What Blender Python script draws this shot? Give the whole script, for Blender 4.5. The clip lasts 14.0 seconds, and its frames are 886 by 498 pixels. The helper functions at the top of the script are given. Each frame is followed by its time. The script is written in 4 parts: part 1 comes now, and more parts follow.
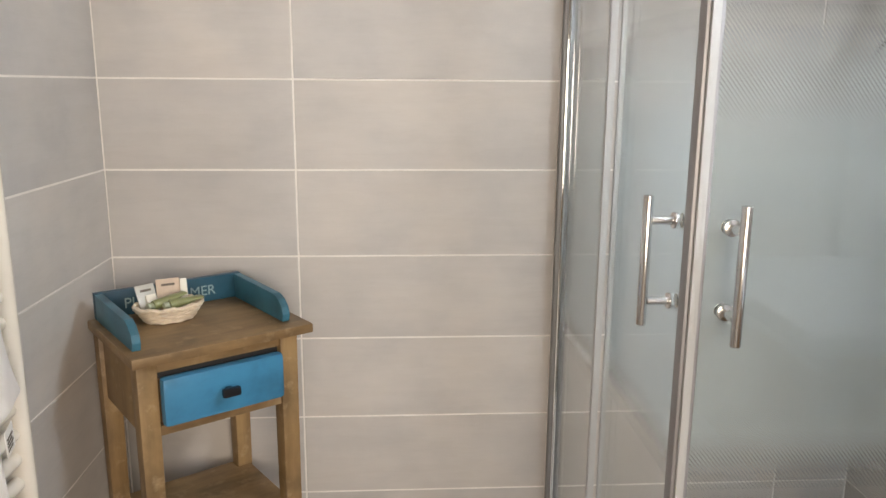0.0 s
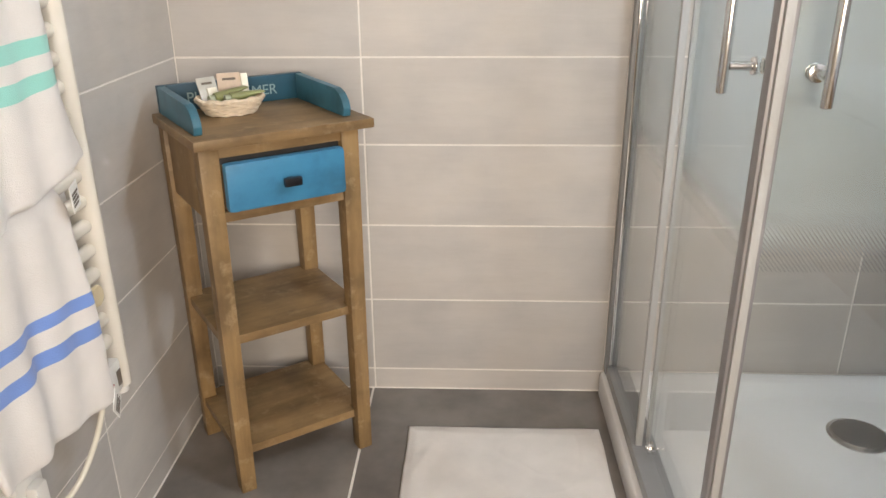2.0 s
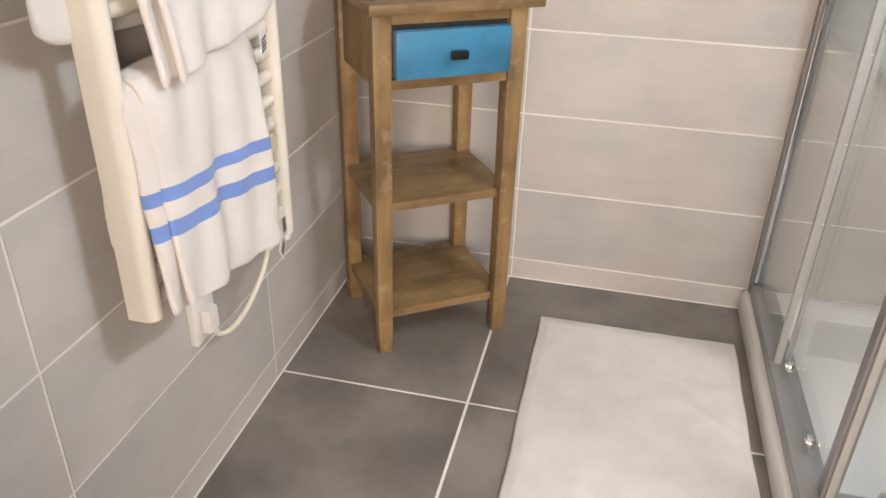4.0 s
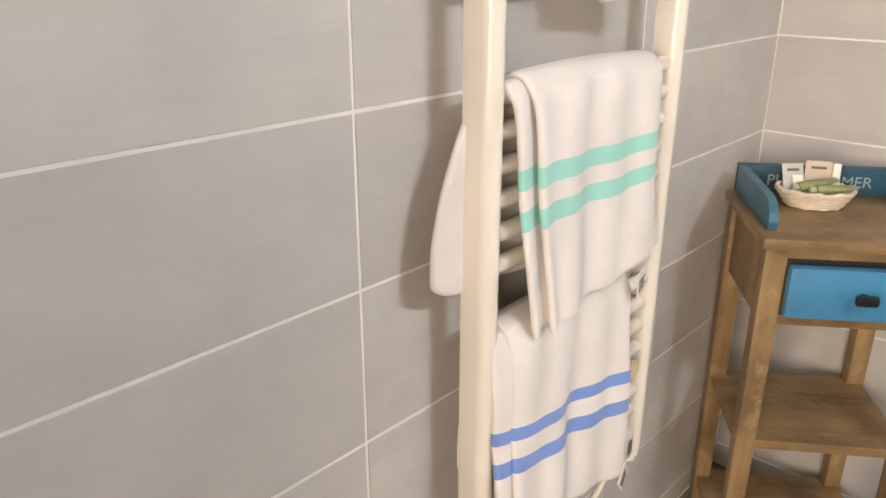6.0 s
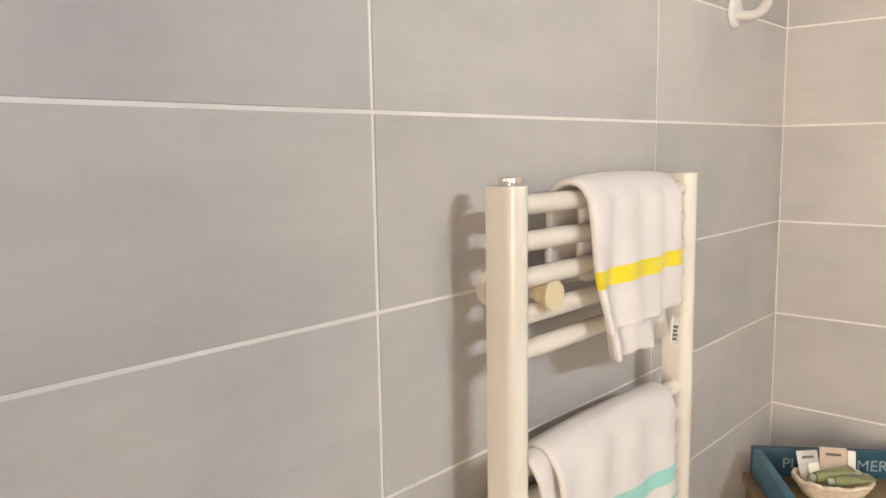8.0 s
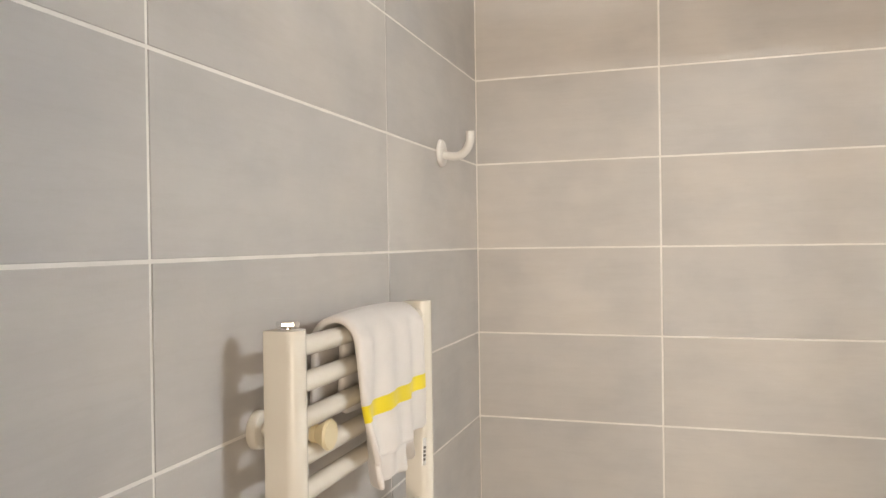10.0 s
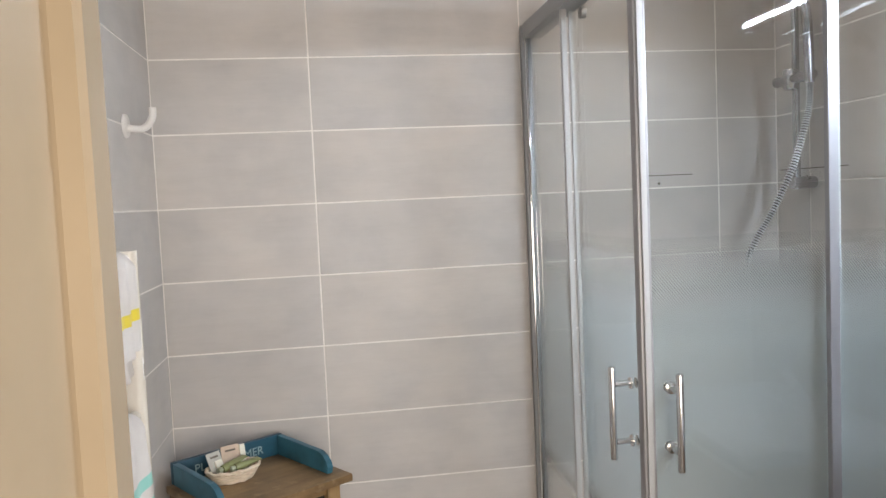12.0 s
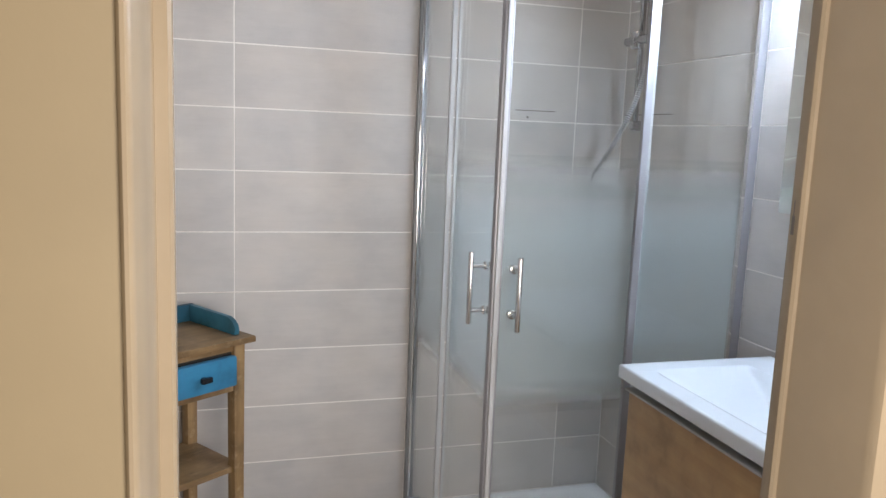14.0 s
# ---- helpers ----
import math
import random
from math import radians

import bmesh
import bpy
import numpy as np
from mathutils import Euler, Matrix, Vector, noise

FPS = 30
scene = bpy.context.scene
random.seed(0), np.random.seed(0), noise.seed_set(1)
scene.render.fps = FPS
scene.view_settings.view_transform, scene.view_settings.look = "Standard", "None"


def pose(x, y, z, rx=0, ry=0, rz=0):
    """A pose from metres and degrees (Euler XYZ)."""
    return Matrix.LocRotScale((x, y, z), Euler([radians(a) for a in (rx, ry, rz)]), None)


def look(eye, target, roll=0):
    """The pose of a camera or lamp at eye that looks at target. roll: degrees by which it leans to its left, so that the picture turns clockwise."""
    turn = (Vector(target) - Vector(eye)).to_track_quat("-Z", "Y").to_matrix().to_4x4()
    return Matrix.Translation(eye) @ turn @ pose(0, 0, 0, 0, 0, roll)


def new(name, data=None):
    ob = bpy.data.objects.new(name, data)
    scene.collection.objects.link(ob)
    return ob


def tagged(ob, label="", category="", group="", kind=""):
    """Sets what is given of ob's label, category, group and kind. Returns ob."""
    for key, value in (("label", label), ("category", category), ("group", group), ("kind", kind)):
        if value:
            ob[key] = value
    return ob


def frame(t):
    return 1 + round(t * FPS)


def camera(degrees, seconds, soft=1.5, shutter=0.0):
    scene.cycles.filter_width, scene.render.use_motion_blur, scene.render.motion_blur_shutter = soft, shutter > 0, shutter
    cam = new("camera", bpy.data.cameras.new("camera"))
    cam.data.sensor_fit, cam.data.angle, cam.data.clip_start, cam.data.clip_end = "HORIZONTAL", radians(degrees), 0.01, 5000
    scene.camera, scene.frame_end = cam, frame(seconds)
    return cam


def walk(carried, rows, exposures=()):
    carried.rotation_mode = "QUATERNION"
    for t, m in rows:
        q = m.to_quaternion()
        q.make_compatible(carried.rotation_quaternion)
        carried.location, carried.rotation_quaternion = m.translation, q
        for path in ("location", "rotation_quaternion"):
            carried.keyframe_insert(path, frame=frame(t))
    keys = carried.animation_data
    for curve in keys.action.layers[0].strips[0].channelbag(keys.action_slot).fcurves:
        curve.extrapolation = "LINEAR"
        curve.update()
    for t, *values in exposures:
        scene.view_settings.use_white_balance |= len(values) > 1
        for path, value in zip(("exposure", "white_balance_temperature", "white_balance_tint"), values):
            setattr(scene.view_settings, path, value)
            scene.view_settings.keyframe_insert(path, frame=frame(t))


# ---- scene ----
cam = camera(60.4, 14.0)
PATH = [
    (0, (0.661, -1.752, 1.262), (0.776, 0.2, 0.839), 0.4),
    (0.5, (0.691, -1.74, 1.224), (0.714, 0.202, 0.748), -0.4),
    (1, (0.701, -1.742, 1.189), (0.716, 0.186, 0.657), -1.0),
    (1.5, (0.69, -1.747, 1.145), (0.675, 0.147, 0.502), -0.6),
    (2, (0.681, -1.747, 1.108), (0.605, 0.105, 0.359), -0.4),
    (2.2, (0.677, -1.754, 1.107), (0.594, 0.077, 0.308), -0.4),
    (4.3, (0.641, -1.792, 1.043), (0.099, -0.14, 0.054), 1.8),
    (4.5, (0.642, -1.789, 1.038), (-0.02, -0.189, 0.037), 1.8),
    (5, (0.598, -1.763, 1.058), (-0.29, -0.253, 0.094), 1.6),
    (5.5, (0.597, -1.718, 1.143), (-0.54, -0.295, 0.317), 0.6),
    (6, (0.595, -1.694, 1.216), (-0.665, -0.312, 0.504), 0.1),
    (6.5, (0.578, -1.687, 1.295), (-0.722, -0.288, 0.703), -0.4),
    (7, (0.569, -1.694, 1.353), (-0.769, -0.284, 0.883), -0.8),
    (7.5, (0.564, -1.695, 1.401), (-0.796, -0.272, 1.044), -0.9),
    (7.7, (0.565, -1.695, 1.416), (-0.794, -0.261, 1.104), -0.9),
    (9.8, (0.486, -1.763, 1.488), (-0.246, 0.098, 1.467), -0.9),
    (10, (0.48, -1.776, 1.486), (-0.129, 0.129, 1.472), -0.8),
    (10.5, (0.464, -1.807, 1.485), (0.175, 0.172, 1.48), -0.5),
    (11, (0.476, -1.862, 1.472), (0.46, 0.138, 1.46), -1.0),
    (11.5, (0.495, -2.021, 1.468), (0.628, -0.028, 1.392), -2.0),
    (12, (0.469, -2.166, 1.467), (0.752, -0.191, 1.338), -2.6),
    (12.5, (0.376, -2.29, 1.421), (0.917, -0.371, 1.258), -0.8),
    (13, (0.325, -2.394, 1.429), (1.034, -0.536, 1.223), 0.4),
    (13.5, (0.328, -2.514, 1.423), (0.985, -0.641, 1.182), 1.6),
    (14, (0.378, -2.575, 1.414), (0.942, -0.68, 1.116), 2.3),
]
EXPOSURE = [(0, 0.15, 6350, 10), (1, 0.4, 6400, 10), (2, 0.4, 6400, 10), (5, 0.57, 6450, 13), (6.5, 0.33, 6800, 13), (7.5, 0.24, 6800, 13), (10, 0.02, 6800, 10),
            (10.6, -0.08, 6750, 10), (11.5, -0.08, 6000, 10), (12.5, 0.0, 6000, 10), (14, -0.03, 5700, 10)]
walk(cam, [(t, look(eye, target, roll)) for t, eye, target, roll in PATH], EXPOSURE)

# ---- light ----
world = bpy.data.worlds.new("world")
scene.world = world
world.use_nodes = True
world.node_tree.nodes["Background"].inputs[0].default_value = (0.9, 0.85, 0.8, 1)
world.node_tree.nodes["Background"].inputs[1].default_value = 0.05


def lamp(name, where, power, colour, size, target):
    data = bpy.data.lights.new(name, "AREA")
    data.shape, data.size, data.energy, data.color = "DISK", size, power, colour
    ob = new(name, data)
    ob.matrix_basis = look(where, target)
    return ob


LED_STRENGTH = 900.0
# unseen disc added at mid-height to stand in for the hall's light
lamp("hall_fill", (1.12, -3.25, 1.22), 53.0, (1.0, 0.86, 0.70), 1.3, (0.50, -1.2, 0.95))
lamp("bath_light", (1.20, -0.66, 2.455), 2.6, (1.0, 0.76, 0.55), 0.20, (1.20, -0.66, 0))

# ---- materials ----


def mat(name, colour, rough=0.5, metal=0.0, **inputs):
    m = bpy.data.materials.new(name)
    m.use_nodes = True
    b = m.node_tree.nodes["Principled BSDF"]
    b.inputs["Base Color"].default_value = (*colour, 1)
    b.inputs["Roughness"].default_value = rough
    b.inputs["Metallic"].default_value = metal
    for k, v in inputs.items():
        b.inputs[k.replace("_", " ").title() if k != "ior" else "IOR"].default_value = v
    return m


def node(m, kind, **props):
    n = m.node_tree.nodes.new(kind)
    for k, v in props.items():
        if k == "operation":
            n.operation = v
        elif k == "data_type":
            n.data_type = v
        elif k == "blend_type":
            n.blend_type = v
        elif k == "bands_direction":
            n.bands_direction = v
        elif k == "interpolation_type":
            n.interpolation_type = v
    return n


def wire(m, a, b):
    m.node_tree.links.new(a, b)


def bsdf(m):
    return m.node_tree.nodes["Principled BSDF"]


def coords(m, scale, local=False, shuffle=0.0):
    """Stretched coordinates, shifted at random from object to object."""
    if local:
        src = node(m, "ShaderNodeTexCoord").outputs["Object"]
    else:
        src = node(m, "ShaderNodeNewGeometry").outputs["Position"]
    mul = node(m, "ShaderNodeVectorMath", operation="MULTIPLY")
    mul.inputs[1].default_value = scale
    wire(m, src, mul.inputs[0])
    out = mul.outputs[0]
    if shuffle:
        info = node(m, "ShaderNodeObjectInfo")
        s = node(m, "ShaderNodeMath", operation="MULTIPLY")
        s.inputs[1].default_value = shuffle
        wire(m, info.outputs["Random"], s.inputs[0])
        add = node(m, "ShaderNodeVectorMath", operation="ADD")
        wire(m, out, add.inputs[0])
        wire(m, s.outputs[0], add.inputs[1])
        out = add.outputs[0]
    return out


def noise_tex(m, vec, scale, detail=4.0, rough=0.55):
    n = node(m, "ShaderNodeTexNoise")
    n.inputs["Scale"].default_value = scale
    n.inputs["Detail"].default_value = detail
    n.inputs["Roughness"].default_value = rough
    wire(m, vec, n.inputs["Vector"])
    return n.outputs["Fac"]


def ramp(m, fac, stops):
    r = node(m, "ShaderNodeValToRGB")
    e = r.color_ramp.elements
    while len(e) < len(stops):
        e.new(0.5)
    for el, (p, c) in zip(e, stops):
        el.position, el.color = p, (*c, 1)
    wire(m, fac, r.inputs[0])
    return r.outputs[0]


def mixc(m, fac, a, b, blend="MIX"):
    n = node(m, "ShaderNodeMix", data_type="RGBA", blend_type=blend)
    if isinstance(fac, float):
        n.inputs[0].default_value = fac
    else:
        wire(m, fac, n.inputs[0])
    wire(m, a, n.inputs[6])
    wire(m, b, n.inputs[7])
    return n.outputs[2]


def bump(m, height, strength, dist):
    b = node(m, "ShaderNodeBump")
    b.inputs["Strength"].default_value = strength
    b.inputs["Distance"].default_value = dist
    wire(m, height, b.inputs["Height"])
    wire(m, b.outputs[0], bsdf(m).inputs["Normal"])


def shade(c, k):
    return tuple(x * k for x in c)


def stone_tile(name, base, stretch, rough, spread=0.16):
    """Cement-look tile: soft clouds, drawn-out streaks, a tone of its own on every piece."""
    m = mat(name, base, rough)
    v = coords(m, stretch, shuffle=37.0)
    clouds = ramp(m, noise_tex(m, v, 1.6, 5.0), [(0.3, shade(base, 1 - spread)), (0.55, base), (0.75, shade(base, 1 + spread * 0.7))])
    streak_v = coords(m, tuple(a * b for a, b in zip(stretch, (1.0, 1.0, 5.0))), shuffle=91.0)
    streak = ramp(m, noise_tex(m, streak_v, 3.2, 6.0, 0.7), [(0.42, (0.84, 0.83, 0.82)), (0.56, (1, 1, 1)), (0.78, (1.08, 1.07, 1.06))])
    col = mixc(m, 0.17, clouds, streak, "MULTIPLY")
    vein_v = coords(m, tuple(a * b for a, b in zip(stretch, (0.8, 0.8, 7.0))), shuffle=53.0)
    vein = ramp(m, noise_tex(m, vein_v, 2.1, 5.0, 0.6), [(0.0, (1, 1, 1)), (0.455, (1, 1, 1)), (0.485, (0.86, 0.84, 0.81)), (0.52, (1, 1, 1)), (0.70, (1, 1, 1)), (0.735, (1.10, 1.09, 1.08)), (0.78, (1, 1, 1))])
    col = mixc(m, 0.12, col, vein, "MULTIPLY")
    patch = ramp(m, noise_tex(m, v, 4.3, 4.0, 0.5), [(0.34, (0.91, 0.92, 0.935)), (0.5, (1, 1, 1)), (0.68, (1.06, 1.045, 1.025))])
    col = mixc(m, 0.8, col, patch, "MULTIPLY")
    info = node(m, "ShaderNodeObjectInfo")
    tone = ramp(m, info.outputs["Random"], [(0.0, (0.93, 0.935, 0.945)), (0.5, (1.0, 0.985, 0.97)), (1.0, (1.05, 1.045, 1.04))])
    col = mixc(m, 1.0, col, tone, "MULTIPLY")
    wire(m, col, bsdf(m).inputs["Base Color"])
    fine = noise_tex(m, coords(m, (1, 1, 1)), 160.0, 3.0)
    bump(m, fine, 0.12, 0.001)
    rg = ramp(m, noise_tex(m, v, 3.0), [(0.3, (rough - 0.07,) * 3), (0.7, (rough + 0.08,) * 3)])
    wire(m, rg, bsdf(m).inputs["Roughness"])
    return m


def cloudy(name, base, rough, scale, spread, bump_strength=0.1, bump_scale=90.0, bump_dist=0.001, stretch=(1, 1, 1), local=False):
    m = mat(name, base, rough)
    v = coords(m, stretch, local)
    wire(m, ramp(m, noise_tex(m, v, scale, 5.0), [(0.3, shade(base, 1 - spread)), (0.7, shade(base, 1 + spread))]), bsdf(m).inputs["Base Color"])
    bump(m, noise_tex(m, v, bump_scale, 3.0), bump_strength, bump_dist)
    return m


def wood(name, pale, dark, grain, rough=0.55, wear=0.0):
    """Long-grained wood; grain gives the stretch of the coordinates, small along the fibres."""
    m = mat(name, pale, rough)
    v = coords(m, grain, local=True, shuffle=5.0)
    mid = tuple((a + b) / 2 for a, b in zip(pale, dark))
    fibre = ramp(m, noise_tex(m, v, 3.0, 7.0, 0.65), [(0.32, dark), (0.5, mid), (0.68, pale)])
    blotch_v = coords(m, (1, 1, 1), local=True, shuffle=11.0)
    blotch = ramp(m, noise_tex(m, blotch_v, 9.0, 4.0), [(0.3, (0.5, 0.49, 0.46)), (0.5, (1, 1, 1)), (0.75, (1.3, 1.28, 1.2))])
    col = mixc(m, 0.75, fibre, blotch, "MULTIPLY")
    if wear:
        worn = node(m, "ShaderNodeRGB")
        worn.outputs[0].default_value = (0.56, 0.43, 0.27, 1)
        spots = ramp(m, noise_tex(m, blotch_v, 26.0, 6.0, 0.65), [(0.56, (0, 0, 0)), (0.78, (wear,) * 3)])
        col = mixc(m, spots, col, worn.outputs[0])
    wire(m, col, bsdf(m).inputs["Base Color"])
    bump(m, noise_tex(m, v, 6.0, 6.0), 0.35, 0.0015)
    return m


WALL_TILE = stone_tile("wall_tile_glaze", (0.54, 0.512, 0.485), (1.5, 1.5, 1.9), 0.50, 0.10)
FLOOR_TILE = stone_tile("floor_tile_stone", (0.215, 0.195, 0.180), (3.0, 3.0, 0.5), 0.42, 0.40)
GROUT = cloudy("grout", (0.82, 0.785, 0.735), 0.85, 12.0, 0.08)
PLASTER = cloudy("ceiling_paint", (0.78, 0.76, 0.73), 0.8, 3.0, 0.03)
CREAM = cloudy("cream_paint", (0.315, 0.250, 0.150), 0.5, 4.0, 0.05, 0.15, 60.0, 0.0012)
FRAME_PAINT = cloudy("door_frame_paint", (0.36, 0.288, 0.195), 0.26, 8.0, 0.05, 0.2, 35.0, 0.001)
ACRYLIC = cloudy("white_acrylic", (0.76, 0.765, 0.765), 0.16, 2.0, 0.02, 0.02)
CERAMIC = cloudy("white_ceramic", (0.73, 0.765, 0.81), 0.08, 2.0, 0.02, 0.02)
ALU = mat("satin_aluminium", (0.35, 0.355, 0.36), 0.50, 0.6)
CHROME = mat("chrome", (0.83, 0.83, 0.83), 0.07, 1.0)
# chrome toned down, its darker reflections put into the colour
DARK_CHROME = mat("darkened_chrome", (0.50, 0.50, 0.51), 0.14, 1.0)
SATIN_CHROME = mat("satin_chrome", (0.74, 0.73, 0.72), 0.24, 1.0)
HOSE_STEEL = mat("hose_steel", (0.86, 0.86, 0.87), 0.38, 0.85)
STEEL = mat("brushed_steel", (0.42, 0.41, 0.40), 0.33, 1.0)
GREY_PROFILE = mat("grey_profile", (0.36, 0.35, 0.36), 0.45, 0.4)
STRIP = mat("seal_strip", (0.50, 0.50, 0.49), 0.5)
# near-black that puts the shade of gaps and recesses into the colour
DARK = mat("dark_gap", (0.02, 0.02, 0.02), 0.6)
BLACK_METAL = mat("black_iron", (0.03, 0.03, 0.035), 0.2, 0.5)
MIRROR = mat("mirror_silver", (0.86, 0.88, 0.87), 0.02, 1.0)
RAD_WHITE = cloudy("radiator_enamel", (0.72, 0.67, 0.585), 0.24, 6.0, 0.03, 0.05, 70.0, 0.0008)
AGED_PLASTIC = mat("yellowed_plastic", (0.66, 0.56, 0.36), 0.35)
WHITE_PLASTIC = mat("white_plastic", (0.78, 0.76, 0.72), 0.35)
TABLE_WOOD = wood("waxed_pine", (0.335, 0.218, 0.098), (0.150, 0.090, 0.038), (6, 6, 0.7), 0.46, 0.5)
TABLE_TOP_WOOD = wood("waxed_pine_board", (0.305, 0.198, 0.092), (0.145, 0.088, 0.038), (0.9, 5, 5), 0.42, 0.35)
OAK = wood("oak_veneer", (0.50, 0.33, 0.165), (0.38, 0.235, 0.11), (3, 0.35, 6), 0.42)
BLUE = wood("blue_paint_bright", (0.050, 0.225, 0.40), (0.040, 0.185, 0.34), (0.7, 3, 3), 0.42)
# gallery blue again, darkened for the shade on the back board
BLUE_SHADED = wood("blue_paint_shaded", (0.022, 0.085, 0.13), (0.016, 0.06, 0.10), (0.7, 3, 3), 0.45)
BLUE_DARK = wood("blue_paint_teal", (0.045, 0.17, 0.245), (0.032, 0.13, 0.195), (0.7, 3, 3), 0.42)
LETTER = mat("pale_lettering", (0.30, 0.42, 0.44), 0.6)
WICKER = cloudy("wicker", (0.70, 0.60, 0.47), 0.7, 40.0, 0.18, 0.3, 200.0)
GREEN = cloudy("green_plastic", (0.21, 0.235, 0.10), 0.3, 20.0, 0.15, local=True)
SOAP = mat("soap_wrapper", (0.78, 0.76, 0.66), 0.35)
CARD = cloudy("kraft_card", (0.56, 0.45, 0.35), 0.7, 60.0, 0.06)
INK = mat("printed_ink", (0.14, 0.12, 0.10), 0.7)
INDICATOR = mat("red_print", (0.35, 0.06, 0.05), 0.5)
CABLE = mat("cable_sheath", (0.72, 0.68, 0.58), 0.4)


def towelling(name, base):
    m = mat(name, base, 0.95)
    v = coords(m, (1, 1, 1))
    wire(m, ramp(m, noise_tex(m, v, 14.0, 4.0), [(0.3, shade(base, 0.93)), (0.7, shade(base, 1.04))]), bsdf(m).inputs["Base Color"])
    bump(m, noise_tex(m, v, 520.0, 3.0), 0.35, 0.0025)
    bsdf(m).inputs["Sheen Weight"].default_value = 0.25
    return m


TOWEL = towelling("white_terry", (0.69, 0.65, 0.617))
YELLOW = towelling("yellow_weave", (0.78, 0.62, 0.02))
TURQUOISE = towelling("turquoise_weave", (0.28, 0.60, 0.53))
BLUE_WEAVE = towelling("blue_weave", (0.16, 0.27, 0.62))


def clear_glass():
    m = bpy.data.materials.new("clear_glass")
    m.use_nodes = True
    t = m.node_tree
    t.nodes.remove(bsdf(m))
    clear = node(m, "ShaderNodeBsdfTransparent")
    clear.inputs[0].default_value = (0.975, 0.987, 0.982, 1)
    shine = node(m, "ShaderNodeBsdfGlossy")
    shine.inputs["Roughness"].default_value = 0.02
    facing = node(m, "ShaderNodeLayerWeight")
    steep = node(m, "ShaderNodeMath", operation="POWER")
    steep.inputs[1].default_value = 5.0
    wire(m, facing.outputs["Facing"], steep.inputs[0])
    fres = node(m, "ShaderNodeMath", operation="MULTIPLY_ADD")
    fres.inputs[1].default_value, fres.inputs[2].default_value = 0.8, 0.042
    wire(m, steep.outputs[0], fres.inputs[0])
    mix = node(m, "ShaderNodeMixShader")
    wire(m, fres.outputs[0], mix.inputs[0])
    wire(m, clear.outputs[0], mix.inputs[1])
    wire(m, shine.outputs[0], mix.inputs[2])
    wire(m, mix.outputs[0], t.nodes["Material Output"].inputs[0])
    return m


FROST_LOW, FROST_HIGH = 0.715, 1.305


def frosted_film():
    """Sand-blasted band: dense in the middle, breaking up into slanting dashes at its two edges."""
    m = bpy.data.materials.new("frosted_band")
    m.use_nodes = True
    t = m.node_tree
    b = bsdf(m)
    b.inputs["Base Color"].default_value = (0.90, 0.93, 0.93, 1)
    b.inputs["Roughness"].default_value = 0.36
    b.inputs["Transmission Weight"].default_value = 1.0
    b.inputs["IOR"].default_value = 1.05
    haze = node(m, "ShaderNodeBsdfTranslucent")
    haze.inputs[0].default_value = (0.73, 0.78, 0.80, 1)
    white = node(m, "ShaderNodeBsdfDiffuse")
    white.inputs[0].default_value = (0.58, 0.625, 0.635, 1)
    both = node(m, "ShaderNodeMixShader")
    both.inputs[0].default_value = 0.38
    wire(m, haze.outputs[0], both.inputs[1])
    wire(m, white.outputs[0], both.inputs[2])
    body = node(m, "ShaderNodeMixShader")
    body.inputs[0].default_value = 0.44
    wire(m, b.outputs[0], body.inputs[1])
    wire(m, both.outputs[0], body.inputs[2])
    clear = node(m, "ShaderNodeBsdfTransparent")
    pos = node(m, "ShaderNodeNewGeometry").outputs["Position"]
    xyz = node(m, "ShaderNodeSeparateXYZ")
    wire(m, pos, xyz.inputs[0])
    low = node(m, "ShaderNodeMapRange")
    low.inputs[1].default_value, low.inputs[2].default_value = FROST_LOW - 0.030, FROST_LOW + 0.045
    high = node(m, "ShaderNodeMapRange")
    high.inputs[1].default_value, high.inputs[2].default_value = FROST_HIGH + 0.050, FROST_HIGH - 0.15
    low.inputs[4].default_value = high.inputs[4].default_value = 1.7
    wire(m, xyz.outputs[2], low.inputs[0])
    wire(m, xyz.outputs[2], high.inputs[0])
    dens = node(m, "ShaderNodeMath", operation="MINIMUM")
    wire(m, low.outputs[0], dens.inputs[0])
    wire(m, high.outputs[0], dens.inputs[1])
    slant = node(m, "ShaderNodeVectorMath", operation="DOT_PRODUCT")
    slant.inputs[1].default_value = (1.0, 1.0, 0.8)
    wire(m, pos, slant.inputs[0])
    wave = node(m, "ShaderNodeMath", operation="MULTIPLY")
    wave.inputs[1].default_value = 2 * math.pi / 0.0062
    wire(m, slant.outputs["Value"], wave.inputs[0])
    sine = node(m, "ShaderNodeMath", operation="SINE")
    wire(m, wave.outputs[0], sine.inputs[0])
    half = node(m, "ShaderNodeMath", operation="MULTIPLY_ADD")
    half.inputs[1].default_value, half.inputs[2].default_value = 0.5, 0.5
    wire(m, sine.outputs[0], half.inputs[0])
    diff = node(m, "ShaderNodeMath", operation="SUBTRACT")
    wire(m, dens.outputs[0], diff.inputs[0])
    wire(m, half.outputs[0], diff.inputs[1])
    sharp = node(m, "ShaderNodeMapRange")
    sharp.inputs[1].default_value, sharp.inputs[2].default_value = -0.3, 0.3
    sharp.inputs[4].default_value = 0.97
    wire(m, diff.outputs[0], sharp.inputs[0])
    even = node(m, "ShaderNodeMath", operation="MULTIPLY")
    even.inputs[1].default_value = 0.62 * 0.97 / 1.7
    wire(m, dens.outputs[0], even.inputs[0])
    cover = node(m, "ShaderNodeMath", operation="MULTIPLY_ADD")
    cover.inputs[1].default_value = 0.38
    wire(m, sharp.outputs[0], cover.inputs[0])
    wire(m, even.outputs[0], cover.inputs[2])
    out = node(m, "ShaderNodeMixShader")
